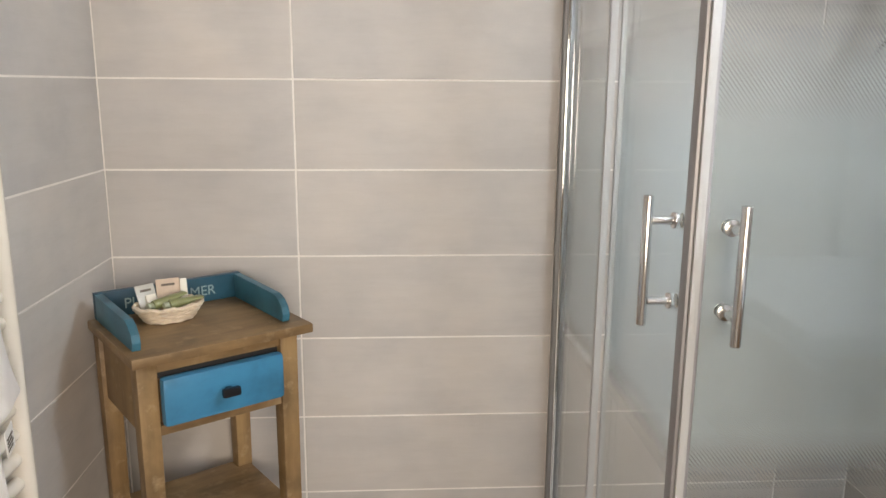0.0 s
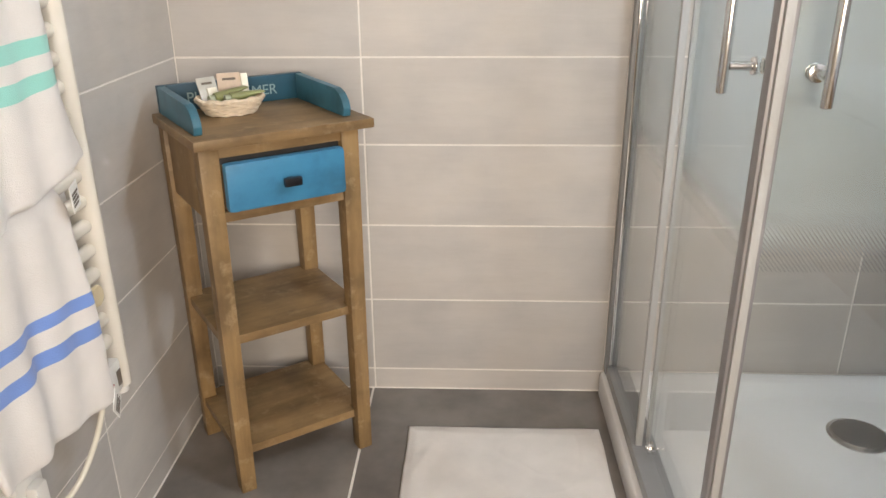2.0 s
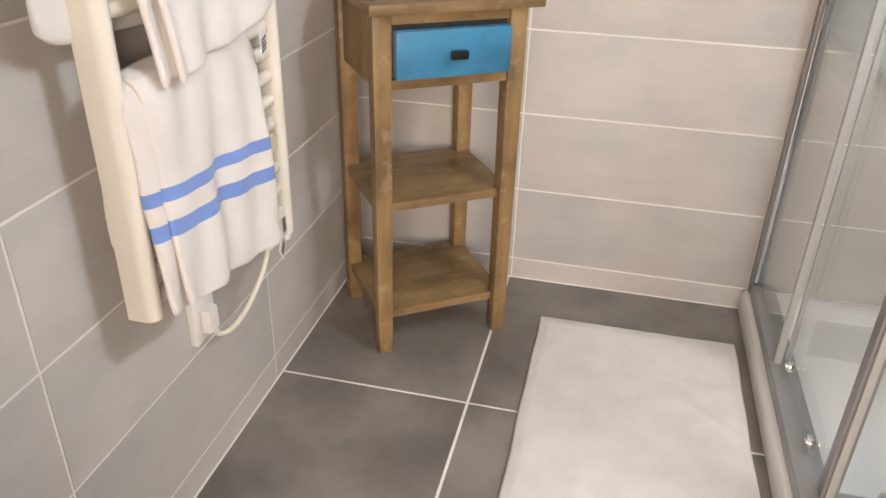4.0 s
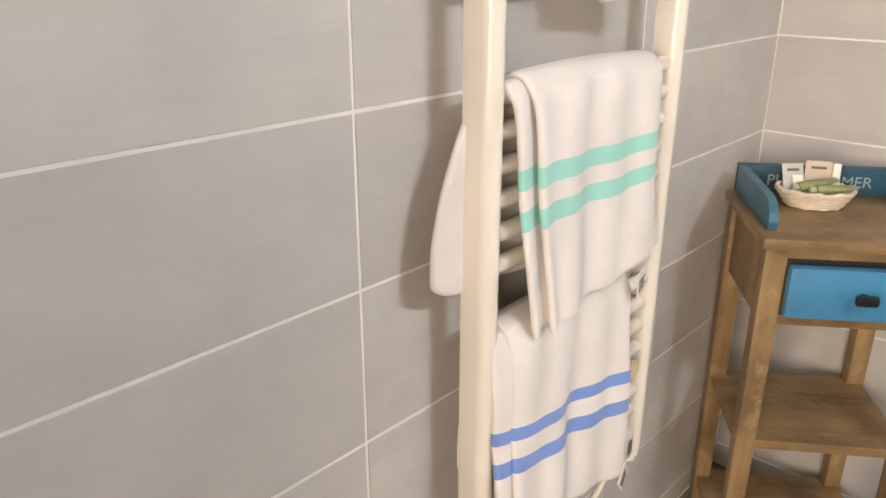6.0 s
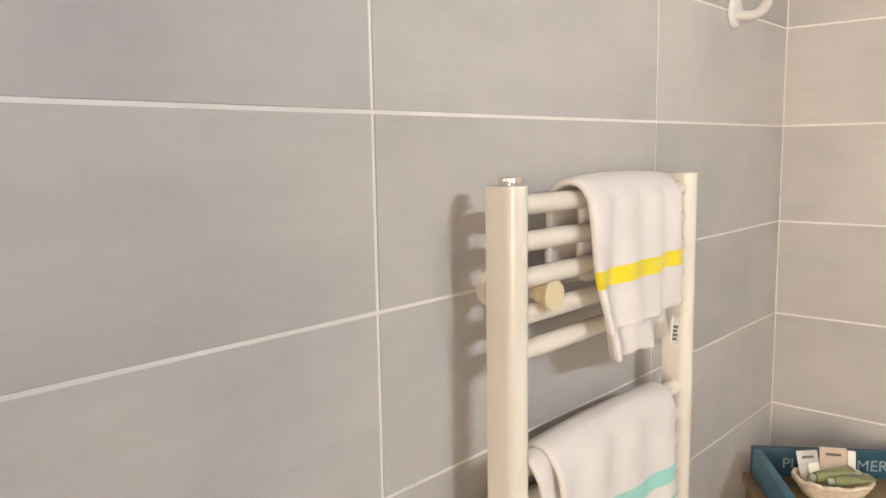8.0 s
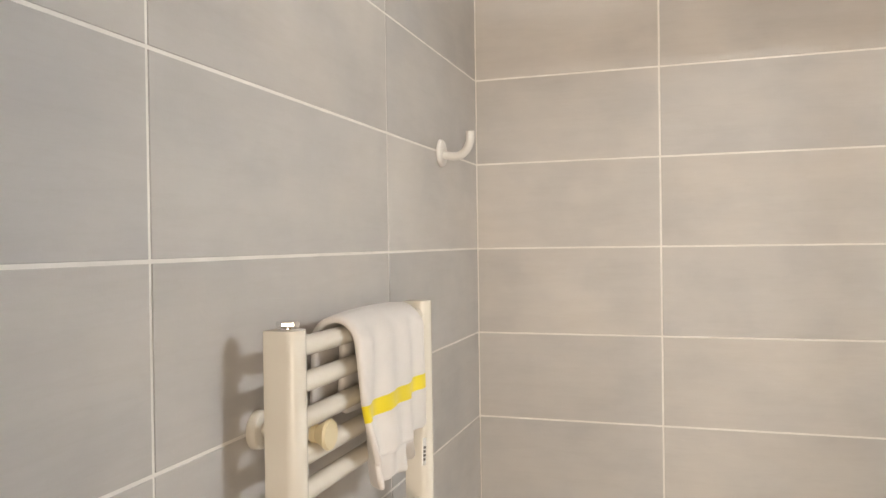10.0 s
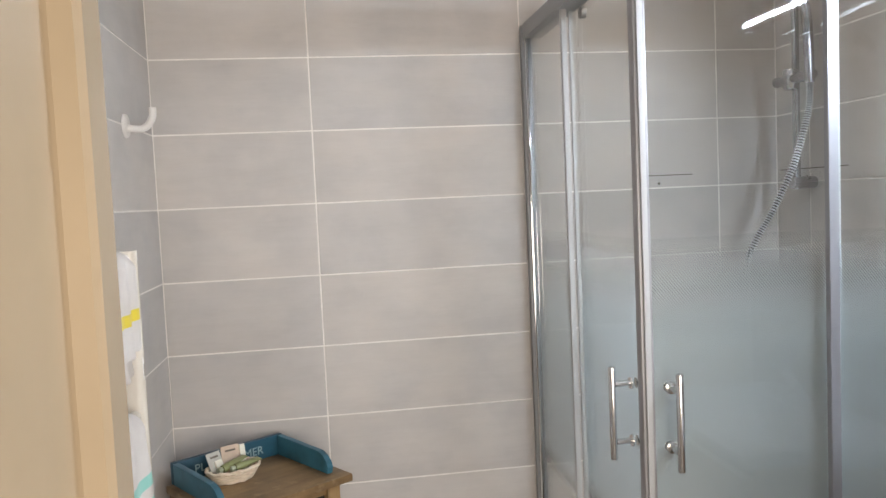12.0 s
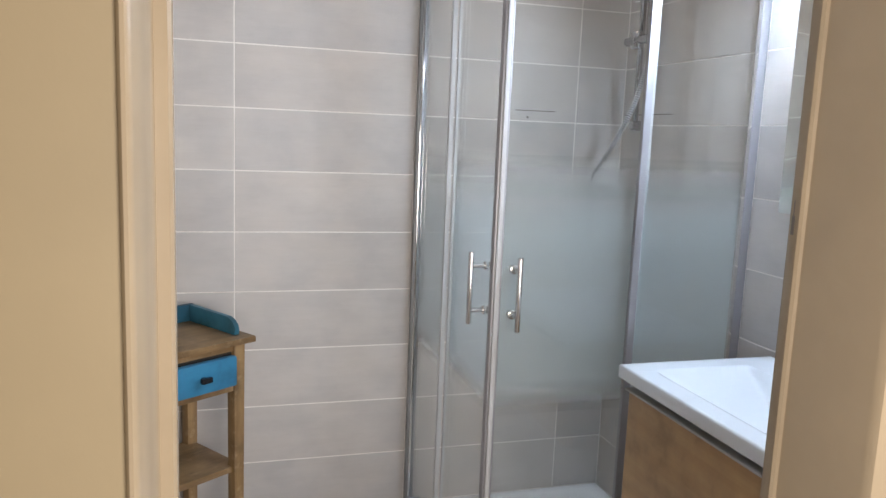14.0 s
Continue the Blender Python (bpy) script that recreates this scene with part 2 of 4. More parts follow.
    wire(m, cover.outputs[0], out.inputs[0])
    wire(m, clear.outputs[0], out.inputs[1])
    wire(m, body.outputs[0], out.inputs[2])
    wire(m, out.outputs[0], t.nodes["Material Output"].inputs[0])
    return m


GLASS = clear_glass()
FROST = frosted_film()


def glowing(name, colour, strength):
    m = bpy.data.materials.new(name)
    m.use_nodes = True
    e = node(m, "ShaderNodeEmission")
    e.inputs[0].default_value, e.inputs[1].default_value = (*colour, 1), strength
    wire(m, e.outputs[0], m.node_tree.nodes["Material Output"].inputs[0])
    return m


LED = glowing("led_diffuser", (0.84, 0.92, 1.0), LED_STRENGTH)

# ---- mesh helpers ----


def thing(name, where=(0, 0, 0), rz=0.0, **tags):
    e = new(name)
    e.empty_display_size = 0.05
    e.matrix_basis = pose(*where, 0, 0, rz)
    return tagged(e, **tags)


def mesh_of(bm, name, material, smooth=True):
    bmesh.ops.recalc_face_normals(bm, faces=bm.faces)
    me = bpy.data.meshes.new(name)
    bm.to_mesh(me)
    bm.free()
    if material:
        me.materials.append(material)
    if smooth:
        me.polygons.foreach_set("use_smooth", [True] * len(me.polygons))
        me.set_sharp_from_angle(angle=radians(38))
    return me


def part(name, bm, material, parent, label="", local=False, smooth=True):
    """One mesh object under a thing (or under a part of one). local: the mesh is in the thing's own coordinates."""
    ob = new(name, mesh_of(bm, name, material, smooth))
    ob.parent = parent
    if not local and parent.parent is None:
        ob.matrix_parent_inverse = parent.matrix_basis.inverted()
    return tagged(ob, label=label)


def solid(name, bm, material, smooth=True, **tags):
    return tagged(new(name, mesh_of(bm, name, material, smooth)), **tags)


def box(lo, hi, bevel=0.0, bm=None, segments=2):
    fresh = bmesh.new()
    bmesh.ops.create_cube(fresh, size=1.0)
    lo, hi = Vector(lo), Vector(hi)
    for v in fresh.verts:
        v.co = Vector([(lo[i] + hi[i]) / 2 + v.co[i] * (hi[i] - lo[i]) for i in range(3)])
    if bevel:
        bmesh.ops.bevel(fresh, geom=fresh.edges[:], offset=bevel, segments=segments, profile=0.6, affect="EDGES")
    return merge(bm, fresh)


def merge(bm, fresh):
    if bm is None:
        return fresh
    me = bpy.data.meshes.new("tmp")
    fresh.to_mesh(me)
    fresh.free()
    bm.from_mesh(me)
    bpy.data.meshes.remove(me)
    return bm


def rod(a, b, r, r2=None, bm=None, sides=20, bevel=0.0):
    a, b = Vector(a), Vector(b)
    fresh = bmesh.new()
    bmesh.ops.create_cone(fresh, cap_ends=True, segments=sides, radius1=r, radius2=r if r2 is None else r2, depth=(b - a).length)
    if bevel:
        rims = [e for e in fresh.edges if abs(e.verts[0].co.z - e.verts[1].co.z) < 1e-6]
        bmesh.ops.bevel(fresh, geom=rims, offset=bevel, segments=2, profile=0.5, affect="EDGES")
    turn = (b - a).to_track_quat("Z", "Y").to_matrix().to_4x4()
    bmesh.ops.transform(fresh, matrix=Matrix.Translation((a + b) / 2) @ turn, verts=fresh.verts)
    return merge(bm, fresh)


def spline(points, steps):
    """Catmull-Rom through the points."""
    p = [Vector(q) for q in points]
    p = [2 * p[0] - p[1]] + p + [2 * p[-1] - p[-2]]
    out = []
    for i in range(1, len(p) - 2):
        for k in range(steps):
            u = k / steps
            a, b, c, d = p[i - 1:i + 3]
            out.append(0.5 * (2 * b + (c - a) * u + (2 * a - 5 * b + 4 * c - d) * u * u + (3 * b - a - 3 * c + d) * u ** 3))
    return out + [p[-2]]


def tube(points, r, steps=8, sides=10, bm=None, radius=None):
    """A round tube along a smooth line; radius(u) may vary it."""
    line = spline(points, steps)
    fresh = bmesh.new()
    rings, up = [], Vector((0.31, 0.17, 0.93))
    for i, q in enumerate(line):
        d = (line[min(i + 1, len(line) - 1)] - line[max(i - 1, 0)]).normalized()
        s = d.cross(up).normalized()
        n = s.cross(d)
        rr = r if radius is None else r * radius(i)
        rings.append([fresh.verts.new(q + rr * (math.cos(t) * s + math.sin(t) * n)) for t in [2 * math.pi * k / sides for k in range(sides)]])
    for a, b in zip(rings, rings[1:]):
        for k in range(sides):
            fresh.faces.new((a[k], a[(k + 1) % sides], b[(k + 1) % sides], b[k]))
    fresh.faces.new(rings[0][::-1])
    fresh.faces.new(rings[-1])
    return merge(bm, fresh)


def prism(outline, lo, hi, axis="z", bevel=0.0):
    """An outline of 2D points drawn out from lo to hi along an axis."""
    def place(p, h):
        return {"z": (p[0], p[1], h), "y": (p[0], h, p[1]), "x": (h, p[0], p[1])}[axis]
    bm = bmesh.new()
    a = [bm.verts.new(place(p, lo)) for p in outline]
    b = [bm.verts.new(place(p, hi)) for p in outline]
    bm.faces.new(a)
    bm.faces.new(b[::-1])
    n = len(outline)
    for i in range(n):
        bm.faces.new((a[i], b[i], b[(i + 1) % n], a[(i + 1) % n]))
    if bevel:
        bmesh.ops.bevel(bm, geom=bm.edges[:], offset=bevel, segments=2, profile=0.6, affect="EDGES")
    return bm

# ---- room shell ----
ROOM_W, DOOR_IN, DOOR_OUT, CEIL = 1.822, -1.627, -1.800, 2.500
DOOR_L, DOOR_R, DOOR_H = 0.330, 1.201, 2.06
ROW0, ROW, COL, JOINT = 0.059, 0.202, 0.602, 0.0042
G = 0.0014  # how far tiles stand proud of the grout bed

north = solid("wall_north", box((-0.12, G, -0.02), (ROOM_W + 0.12, 0.12, CEIL)), GROUT, False, kind="structure", label="grey cement-look tiled bathroom wall with pale grout", category="wall")
west = solid("wall_west", box((-0.12, DOOR_OUT, -0.02), (-G, G - 0.001, CEIL)), GROUT, False, kind="structure", label="grey cement-look tiled wall carrying the towel radiator", category="wall")
east = solid("wall_east", box((ROOM_W + G, DOOR_OUT, -0.02), (ROOM_W + 0.12, G - 0.001, CEIL)), GROUT, False, kind="structure", label="grey tiled wall behind shower and vanity", category="wall")
bm = box((-G, DOOR_OUT + 0.004, -0.02), (DOOR_L - 0.047, DOOR_IN - G, CEIL))
bm = box((DOOR_R + 0.047, DOOR_OUT + 0.004, -0.02), (ROOM_W + G, DOOR_IN - G, CEIL), bm=bm)
bm = box((DOOR_L - 0.047, DOOR_OUT + 0.004, DOOR_H + 0.047), (DOOR_R + 0.047, DOOR_IN - G, CEIL), bm=bm)
south = solid("wall_south", bm, GROUT, False, kind="structure", label="tiled wall with the bathroom doorway", category="wall")
solid("ceiling", box((-0.12, DOOR_OUT, CEIL), (ROOM_W + 0.12, 0.12, CEIL + 0.1)), PLASTER, False, kind="structure", label="plain white painted ceiling", category="ceiling")
floor = solid("floor", box((-0.12, DOOR_OUT + 0.03, -0.12), (ROOM_W + 0.12, 0.12, -0.0011)), GROUT, False, kind="structure", label="dark grey stone-look tiled floor with pale joints", category="floor")

# hall behind the doorway
HX0, HX1, HY = -0.75, 2.10, -3.55
solid("hall_floor", box((HX0 - 0.1, HY - 0.1, -0.12), (HX1 + 0.1, DOOR_OUT + 0.03, -0.003)), FLOOR_TILE, False, kind="structure", label="dark tiled hall floor", category="floor")
solid("hall_ceiling", box((HX0 - 0.1, HY - 0.1, CEIL), (HX1 + 0.1, DOOR_OUT, CEIL + 0.1)), PLASTER, False, kind="structure", label="plain painted hall ceiling", category="ceiling")
solid("hall_wall_west", box((HX0 - 0.1, HY, -0.003), (HX0, DOOR_OUT, CEIL)), CREAM, False, kind="structure", label="cream painted hall wall", category="wall")
solid("hall_wall_east", box((HX1, HY, -0.003), (HX1 + 0.1, DOOR_OUT, CEIL)), CREAM, False, kind="structure", label="cream painted hall wall", category="wall")
solid("hall_wall_south", box((HX0, HY - 0.1, -0.003), (HX1, HY, CEIL)), CREAM, False, kind="structure", label="cream painted hall wall", category="wall")
bm = box((HX0, DOOR_OUT - 0.012, -0.003), (DOOR_L - 0.034, DOOR_OUT + 0.004, CEIL))
bm = box((DOOR_R + 0.043, DOOR_OUT - 0.012, -0.003), (HX1, DOOR_OUT + 0.004, CEIL), bm=bm)
bm = box((DOOR_L - 0.043, DOOR_OUT - 0.012, DOOR_H + 0.043), (DOOR_R + 0.043, DOOR_OUT + 0.004, CEIL), bm=bm)
solid("hall_wall_north", bm, CREAM, False, kind="structure", label="cream-yellow painted wall round the doorway", category="wall")

# rebated door frame, one mesh a side
door_frame = thing("door_frame", (DOOR_L, DOOR_IN, 0), kind="structure", label="cream painted wooden door frame with a rebate", category="door frame")


def jamb_outline(x, s):
    """Section of a jamb: the stop stands towards the opening (s: +1 for the west side)."""
    deep = 0.047 * s
    if s > 0:
        return [(x - deep, -1.645), (x - 0.004, -1.645), (x, -1.650), (x, -1.685), (x - 0.004, -1.690), (x - 0.018, -1.690),
                (x - 0.020, -1.694), (x - 0.020, -1.788), (x - 0.025, -1.802), (x - 0.0275, -1.810), (x - 0.0295, -1.8165), (x - 0.033, -1.8195),
                (x - 0.037, -1.8195), (x - 0.040, -1.8165), (x - 0.0415, -1.8105), (x - deep, -1.8105)]
    return [(x - deep, DOOR_IN + 0.002), (x + 0.004, DOOR_IN + 0.002), (x, DOOR_IN - 0.004), (x, -1.648), (x + 0.004, -1.652), (x + 0.010, -1.652),
            (x + 0.012, -1.656), (x + 0.012, -1.800), (x + 0.020, -1.8135), (x - deep, -1.8135)]


part("jamb", prism(jamb_outline(DOOR_L, 1), -0.002, DOOR_H), FRAME_PAINT, door_frame)
part("jamb", prism(jamb_outline(DOOR_R, -1), -0.002, DOOR_H), FRAME_PAINT, door_frame)
part("paint_chip", box((DOOR_R - 0.0008, -1.640, 1.286), (DOOR_R + 0.001, -1.634, 1.314), 0.0004), INK, door_frame, "dark chip in the paint")
part("paint_crack", box((DOOR_R - 0.0006, -1.6375, 1.3142), (DOOR_R + 0.001, -1.6362, 1.338)), INK, door_frame, "hairline crack above the chip", smooth=False)
part("lintel", box((DOOR_L - 0.047, -1.8135, DOOR_H), (DOOR_R + 0.047, DOOR_IN + 0.002, DOOR_H + 0.047), 0.003), FRAME_PAINT, door_frame)

# ---- shower ----
TX, TY = 1.017, -0.790
tray = thing("shower_tray", (TX, 0, 0), label="white square acrylic shower tray on the tiled floor", category="shower tray")


def basin(x0, x1, y0, y1, top, bottom, rim, soft, slope, n=28):
    """A slab whose top sinks to a flat bed inside its rim, with rounded corners."""
    bm = bmesh.new()

    def ring(inset, z, r):
        pts = []
        xa, xb, ya, yb = x0 + inset, x1 - inset, y0 + inset, y1 - inset
        for cx, cy, a0 in ((xb - r, yb - r, 0), (xa + r, yb - r, 90), (xa + r, ya + r, 180), (xb - r, ya + r, 270)):
            for k in range(n // 4):
                a = radians(a0 + 90 * k / (n // 4 - 1))
                pts.append(bm.verts.new((cx + r * math.cos(a), cy + r * math.sin(a), z)))
        return pts
    levels = [ring(0, 0.0, 0.012), ring(0, top - 0.008, 0.012), ring(0.003, top - 0.002, 0.012), ring(0.008, top, 0.012), ring(rim, top, soft), ring(rim + 0.006, top - 0.003, soft),
              ring(rim + slope, bottom + 0.004, soft), ring(rim + slope + 0.01, bottom, soft)]
    for a, b in zip(levels, levels[1:]):
        for i in range(len(a)):
            bm.faces.new((a[i], a[(i + 1) % len(a)], b[(i + 1) % len(b)], b[i]))
    bm.faces.new(levels[-1])
    bm.faces.new(levels[0][::-1])
    return bm


part("tray_body", basin(TX, ROOM_W - 0.001, TY, -0.001, 0.062, 0.034, 0.045, 0.06, 0.03), ACRYLIC, tray)
drain = part("drain_cover", rod((1.583, -0.232, 0.034), (1.583, -0.232, 0.043), 0.064, 0.058, sides=40, bevel=0.002), STEEL, tray, "dark brushed metal drain cover")
part("drain_ring", rod((1.583, -0.232, 0.033), (1.583, -0.232, 0.037), 0.069, sides=40), CHROME, tray)

enclosure = thing("shower_enclosure", (TX, TY, 0.062), label="corner shower enclosure with sliding glass doors and frosted band", category="shower")
TOPZ, LOWZ = 1.952, 0.063
SX, SY = 1.046, -0.757          # planes of the fixed panes
DX, DY = 1.070, -0.733          # planes of the sliding panes


def profile(x0, x1, y0, y1, z0, z1, name="profile", material=None, bevel=0.003):
    return part(name, box((x0, y0, z0), (x1, y1, z1), bevel), material or ALU, enclosure)


# wall profiles, top and bottom rails
profile(1.028, 1.058, -0.026, -0.001, LOWZ, TOPZ, "wall_profile")
profile(1.033, 1.040, -0.044, -0.029, LOWZ + 0.04, TOPZ - 0.04, "wall_profile", CHROME, 0.001)
profile(ROOM_W - 0.028, ROOM_W - 0.001, SY - 0.008, SY + 0.008, LOWZ, TOPZ, "wall_profile", GREY_PROFILE)
profile(ROOM_W - 0.040, ROOM_W - 0.029, SY - 0.0075, SY - 0.0045, LOWZ + 0.04, TOPZ - 0.04, "wall_profile", CHROME, 0.001)
for z0, z1, nm in ((TOPZ - 0.040, TOPZ + 0.001, "top_rail"), (LOWZ, LOWZ + 0.030, "bottom_rail")):
    profile(SX - 0.016, DX + 0.014, SY - 0.014, -0.030, z0, z1, nm)
    profile(DX + 0.015, ROOM_W - 0.030, SY - 0.016, DY + 0.014, z0, z1, nm)


def pane(axis, plane, a, b, z0, z1):
    """A sheet of toughened glass with its frosted band as a film on its inner face."""
    t = 0.003
    lo, hi = ((plane - t, a, z0), (plane + t, b, z1)) if axis == "x" else ((a, plane - t, z0), (b, plane + t, z1))
    g = part("glass_pane", box(lo, hi), GLASS, enclosure, "clear toughened glass with a frosted band", smooth=False)
    g.visible_shadow = False
    u = t + 0.0015
    lo, hi = ((plane + u, a + 0.002, FROST_LOW - 0.05), (plane + u + 0.0012, b - 0.002, FROST_HIGH + 0.065)) if axis == "x" else ((a + 0.002, plane + u, FROST_LOW - 0.05), (b - 0.002, plane + u + 0.0012, FROST_HIGH + 0.065))
    f = part("frosted_band", box(lo, hi), FROST, g, "frosted white band", smooth=False)
    f.visible_shadow = False
    return g


Z0, Z1 = LOWZ + 0.020, TOPZ - 0.020
pane("x", SX, -0.350, -0.034, Z0, Z1)
pane("x", DX, -0.715, -0.345, Z0 + 0.012, Z1)
pane("y", SY, 1.470, ROOM_W - 0.034, Z0, Z1)
pane("y", DY, 1.087, 1.492, Z0 + 0.012, Z1)
# upright strips on the panes' free edges
profile(SX - 0.007, SX + 0.007, -0.364, -0.350, Z0, Z1, "edge_strip", STRIP)
profile(DX - 0.005, DX + 0.005, -0.345, -0.338, Z0, Z1, "edge_strip", STRIP, 0.001)
profile(1.456, 1.478, SY - 0.008, SY + 0.008, Z0, Z1, "edge_strip", GREY_PROFILE)
profile(1.484, 1.500, DY - 0.007, DY + 0.007, Z0, Z1, "edge_strip", STRIP)
profile(DX - 0.009, DX + 0.008, -0.744, -0.718, Z0 + 0.01, Z1, "closing_profile", GREY_PROFILE)
profile(1.0785, 1.088, DY - 0.008, DY + 0.006, Z0 + 0.01, Z1, "closing_profile", GREY_PROFILE)
profile(DX - 0.004, DX + 0.008, -0.752, -0.745, Z0 + 0.01, Z1, "closing_profile", STRIP, 0.001)


def pull(base, out, nm="door_handle"):
    """A bar handle on two stand-offs; out points away from the glass."""
    base, out = Vector(base), Vector(out)
    bar = base + out * 0.047
    h = part(nm, rod(bar + Vector((0, 0, -0.098)), bar + Vector((0, 0, 0.098)), 0.0075, bevel=0.0015), SATIN_CHROME, enclosure, "satin chrome bar handle")
    for dz in (0.061, -0.061):
        p = base + Vector((0, 0, dz))
        bm = rod(p + out * 0.003, p + out * 0.010, 0.0125, bevel=0.002)
        bm = rod(p + out * 0.010, p + out * 0.0405, 0.0065, bm=bm)
        bm = rod(p - out * 0.010, p - out * 0.004, 0.012, bm=bm, bevel=0.002)
        part("stand_off", bm, SATIN_CHROME, h)


pull((DX, -0.676, 1.009), (-1, 0, 0))
pull((1.122, DY, 1.009), (0, -1, 0))
# rollers at the foot and head of the sliding panes
for y in (-0.40, -0.63):
    bm = rod((DX - 0.016, y, LOWZ + 0.052), (DX - 0.004, y, LOWZ + 0.052), 0.014, bevel=0.002)
    bm = rod((DX - 0.021, y, LOWZ + 0.052), (DX - 0.016, y, LOWZ + 0.052), 0.006, bm=bm)
    part("roller", bm, CHROME, enclosure)
    part("roller", rod((DX + 0.004, y, TOPZ - 0.058), (DX + 0.018, y, TOPZ - 0.058), 0.014, bevel=0.002), STEEL, enclosure)
for x in (1.16, 1.42):
    part("roller", rod((x, DY - 0.016, LOWZ + 0.052), (x, DY - 0.004, LOWZ + 0.052), 0.014, bevel=0.002), CHROME, enclosure)
    part("roller", rod((x, DY + 0.004, TOPZ - 0.058), (x, DY + 0.018, TOPZ - 0.058), 0.014, bevel=0.002), STEEL, enclosure)

# riser rail with hand shower
BX, BY = 1.766, -0.186
riser = thing("shower_riser", (ROOM_W, BY, 1.45), label="chrome shower riser rail with hand shower and hose", category="shower set")
part("rail", rod((BX, BY, 1.452), (BX, BY, 2.07), 0.010, bevel=0.002), DARK_CHROME, riser)
for z in (1.470, 2.050):
    bm = rod((BX - 0.018, BY, z), (ROOM_W - 0.001, BY, z), 0.017, bevel=0.004)
    part("bracket", bm, DARK_CHROME, riser)
bm = rod((BX - 0.014, BY, 1.728), (BX - 0.014, BY, 1.786), 0.021, bevel=0.006)
bm = rod((BX - 0.014, BY - 0.100, 1.757), (BX - 0.014, BY + 0.072, 1.757), 0.0145, bm=bm, bevel=0.004)
part("slider", bm, DARK_CHROME, riser)
bm = tube([(BX - 0.018, BY - 0.090, 1.735), (BX - 0.022, BY - 0.092, 1.83), (BX - 0.030, BY - 0.094, 1.92), (BX - 0.055, BY - 0.098, 1.985)], 0.013)
bm = rod((BX - 0.050, BY - 0.098, 2.000), (BX - 0.078, BY - 0.104, 1.968), 0.030, 0.046, bm=bm, bevel=0.006)
part("hand_shower", bm, DARK_CHROME, riser)
hose_line = [(BX - 0.018, BY - 0.090, 1.736), (BX - 0.024, BY - 0.090, 1.66), (BX - 0.060, BY - 0.084, 1.53), (BX - 0.118, BY - 0.072, 1.40), (BX - 0.180, BY - 0.056, 1.28),
             (BX - 0.215, BY - 0.045, 1.10), (BX - 0.17, BY - 0.06, 0.92), (BX - 0.08, BY - 0.13, 0.90), (BX - 0.005, BY - 0.17, 1.03)]
hose = part("hose", tube(hose_line, 0.0098, steps=76, sides=8, radius=lambda i: 1.0 if i % 4 < 2 else 0.5), HOSE_STEEL, riser, "ribbed flexible metal hose")
# near-black core tube darkens the grooves between the metal ribs
part("dark_core", tube(hose_line, 0.0062, steps=12, sides=8), DARK, hose, "near-black core that darkens the grooves between the ribs")
for owner, lo, hi, spot in ((north, (1.392, -0.0022, 1.5085), (1.546, -0.0006, 1.5112), (1.440, 1.486)), (east, (ROOM_W - 0.0022, -0.327, 1.5085), (ROOM_W - 0.0006, -0.020, 1.5112), (-0.150, 1.486))):
    part("pencil_mark", box(lo, hi), INK, owner, "thin dark line on the tile", smooth=False)
    if owner is north:
        a, b = (spot[0], -0.0022, spot[1]), (spot[0], -0.0004, spot[1])
    else:
        a, b = (ROOM_W - 0.0022, spot[0], spot[1]), (ROOM_W - 0.0004, spot[0], spot[1])
    part("screw_hole", rod(a, b, 0.004, sides=12), INK, owner, "small dark screw hole")
mixer = thing("shower_mixer", (ROOM_W, -0.36, 1.08), label="chrome bar mixer on the tiled shower wall", category="shower mixer")
part("body", rod((1.762, -0.50, 1.085), (1.762, -0.22, 1.085), 0.021, bevel=0.005), CHROME, mixer)
for y in (-0.435, -0.285):
    part("union", rod((1.762, y, 1.085), (ROOM_W - 0.001, y, 1.085), 0.024, 0.030), CHROME, mixer)

# ---- radiator and towels ----
rad = thing("towel_radiator", (0.0, -0.84, 0.40), label="cream enamelled ladder towel radiator mounted on tiled wall", category="radiator")
RL, RR, RZ0, RZ1 = -1.052, -0.632, 0.480, 1.396


def d_section(y, w=0.031, x0=0.052, x1=0.093):
    """Flat at the back, rounded towards the room."""
    pts = [(x0, y - w / 2), (x0, y + w / 2)]
    for k in range(9):
        a = radians(90 - 22.5 * k)
        pts.append((x1 - 0.016 + 0.016 * math.cos(a), y + w / 2 * math.sin(a)))
    return pts


for y, foot in ((RL, RZ0), (RR, 0.402)):
    part("post", prism(d_section(y), foot, RZ1), RAD_WHITE, rad)
bm = rod((0.073, RL, RZ1), (0.073, RL, RZ1 + 0.004), 0.011, bevel=0.001)
bm = rod((0.073, RL, RZ1 + 0.003), (0.073, RL, RZ1 + 0.0095), 0.0125, bm=bm, sides=6, bevel=0.001)
part("vent_plug", bm, CHROME, rad, "chrome vent plug")
bars = [1.374 - 0.0405 * i for i in range(5)] + [1.076 - 0.0405 * i for i in range(6)] + [0.778 - 0.0405 * i for i in range(8)]
shared = None
for z in bars:
    if shared is None:
        shared = part("bar", rod((0.072, RL + 0.012, z), (0.072, RR - 0.012, z), 0.0115, sides=16), RAD_WHITE, rad)
    else:
        o = new("bar", shared.data)
        o.parent, o.matrix_parent_inverse = rad, shared.matrix_parent_inverse
        o.location = (0, 0, z - bars[0])


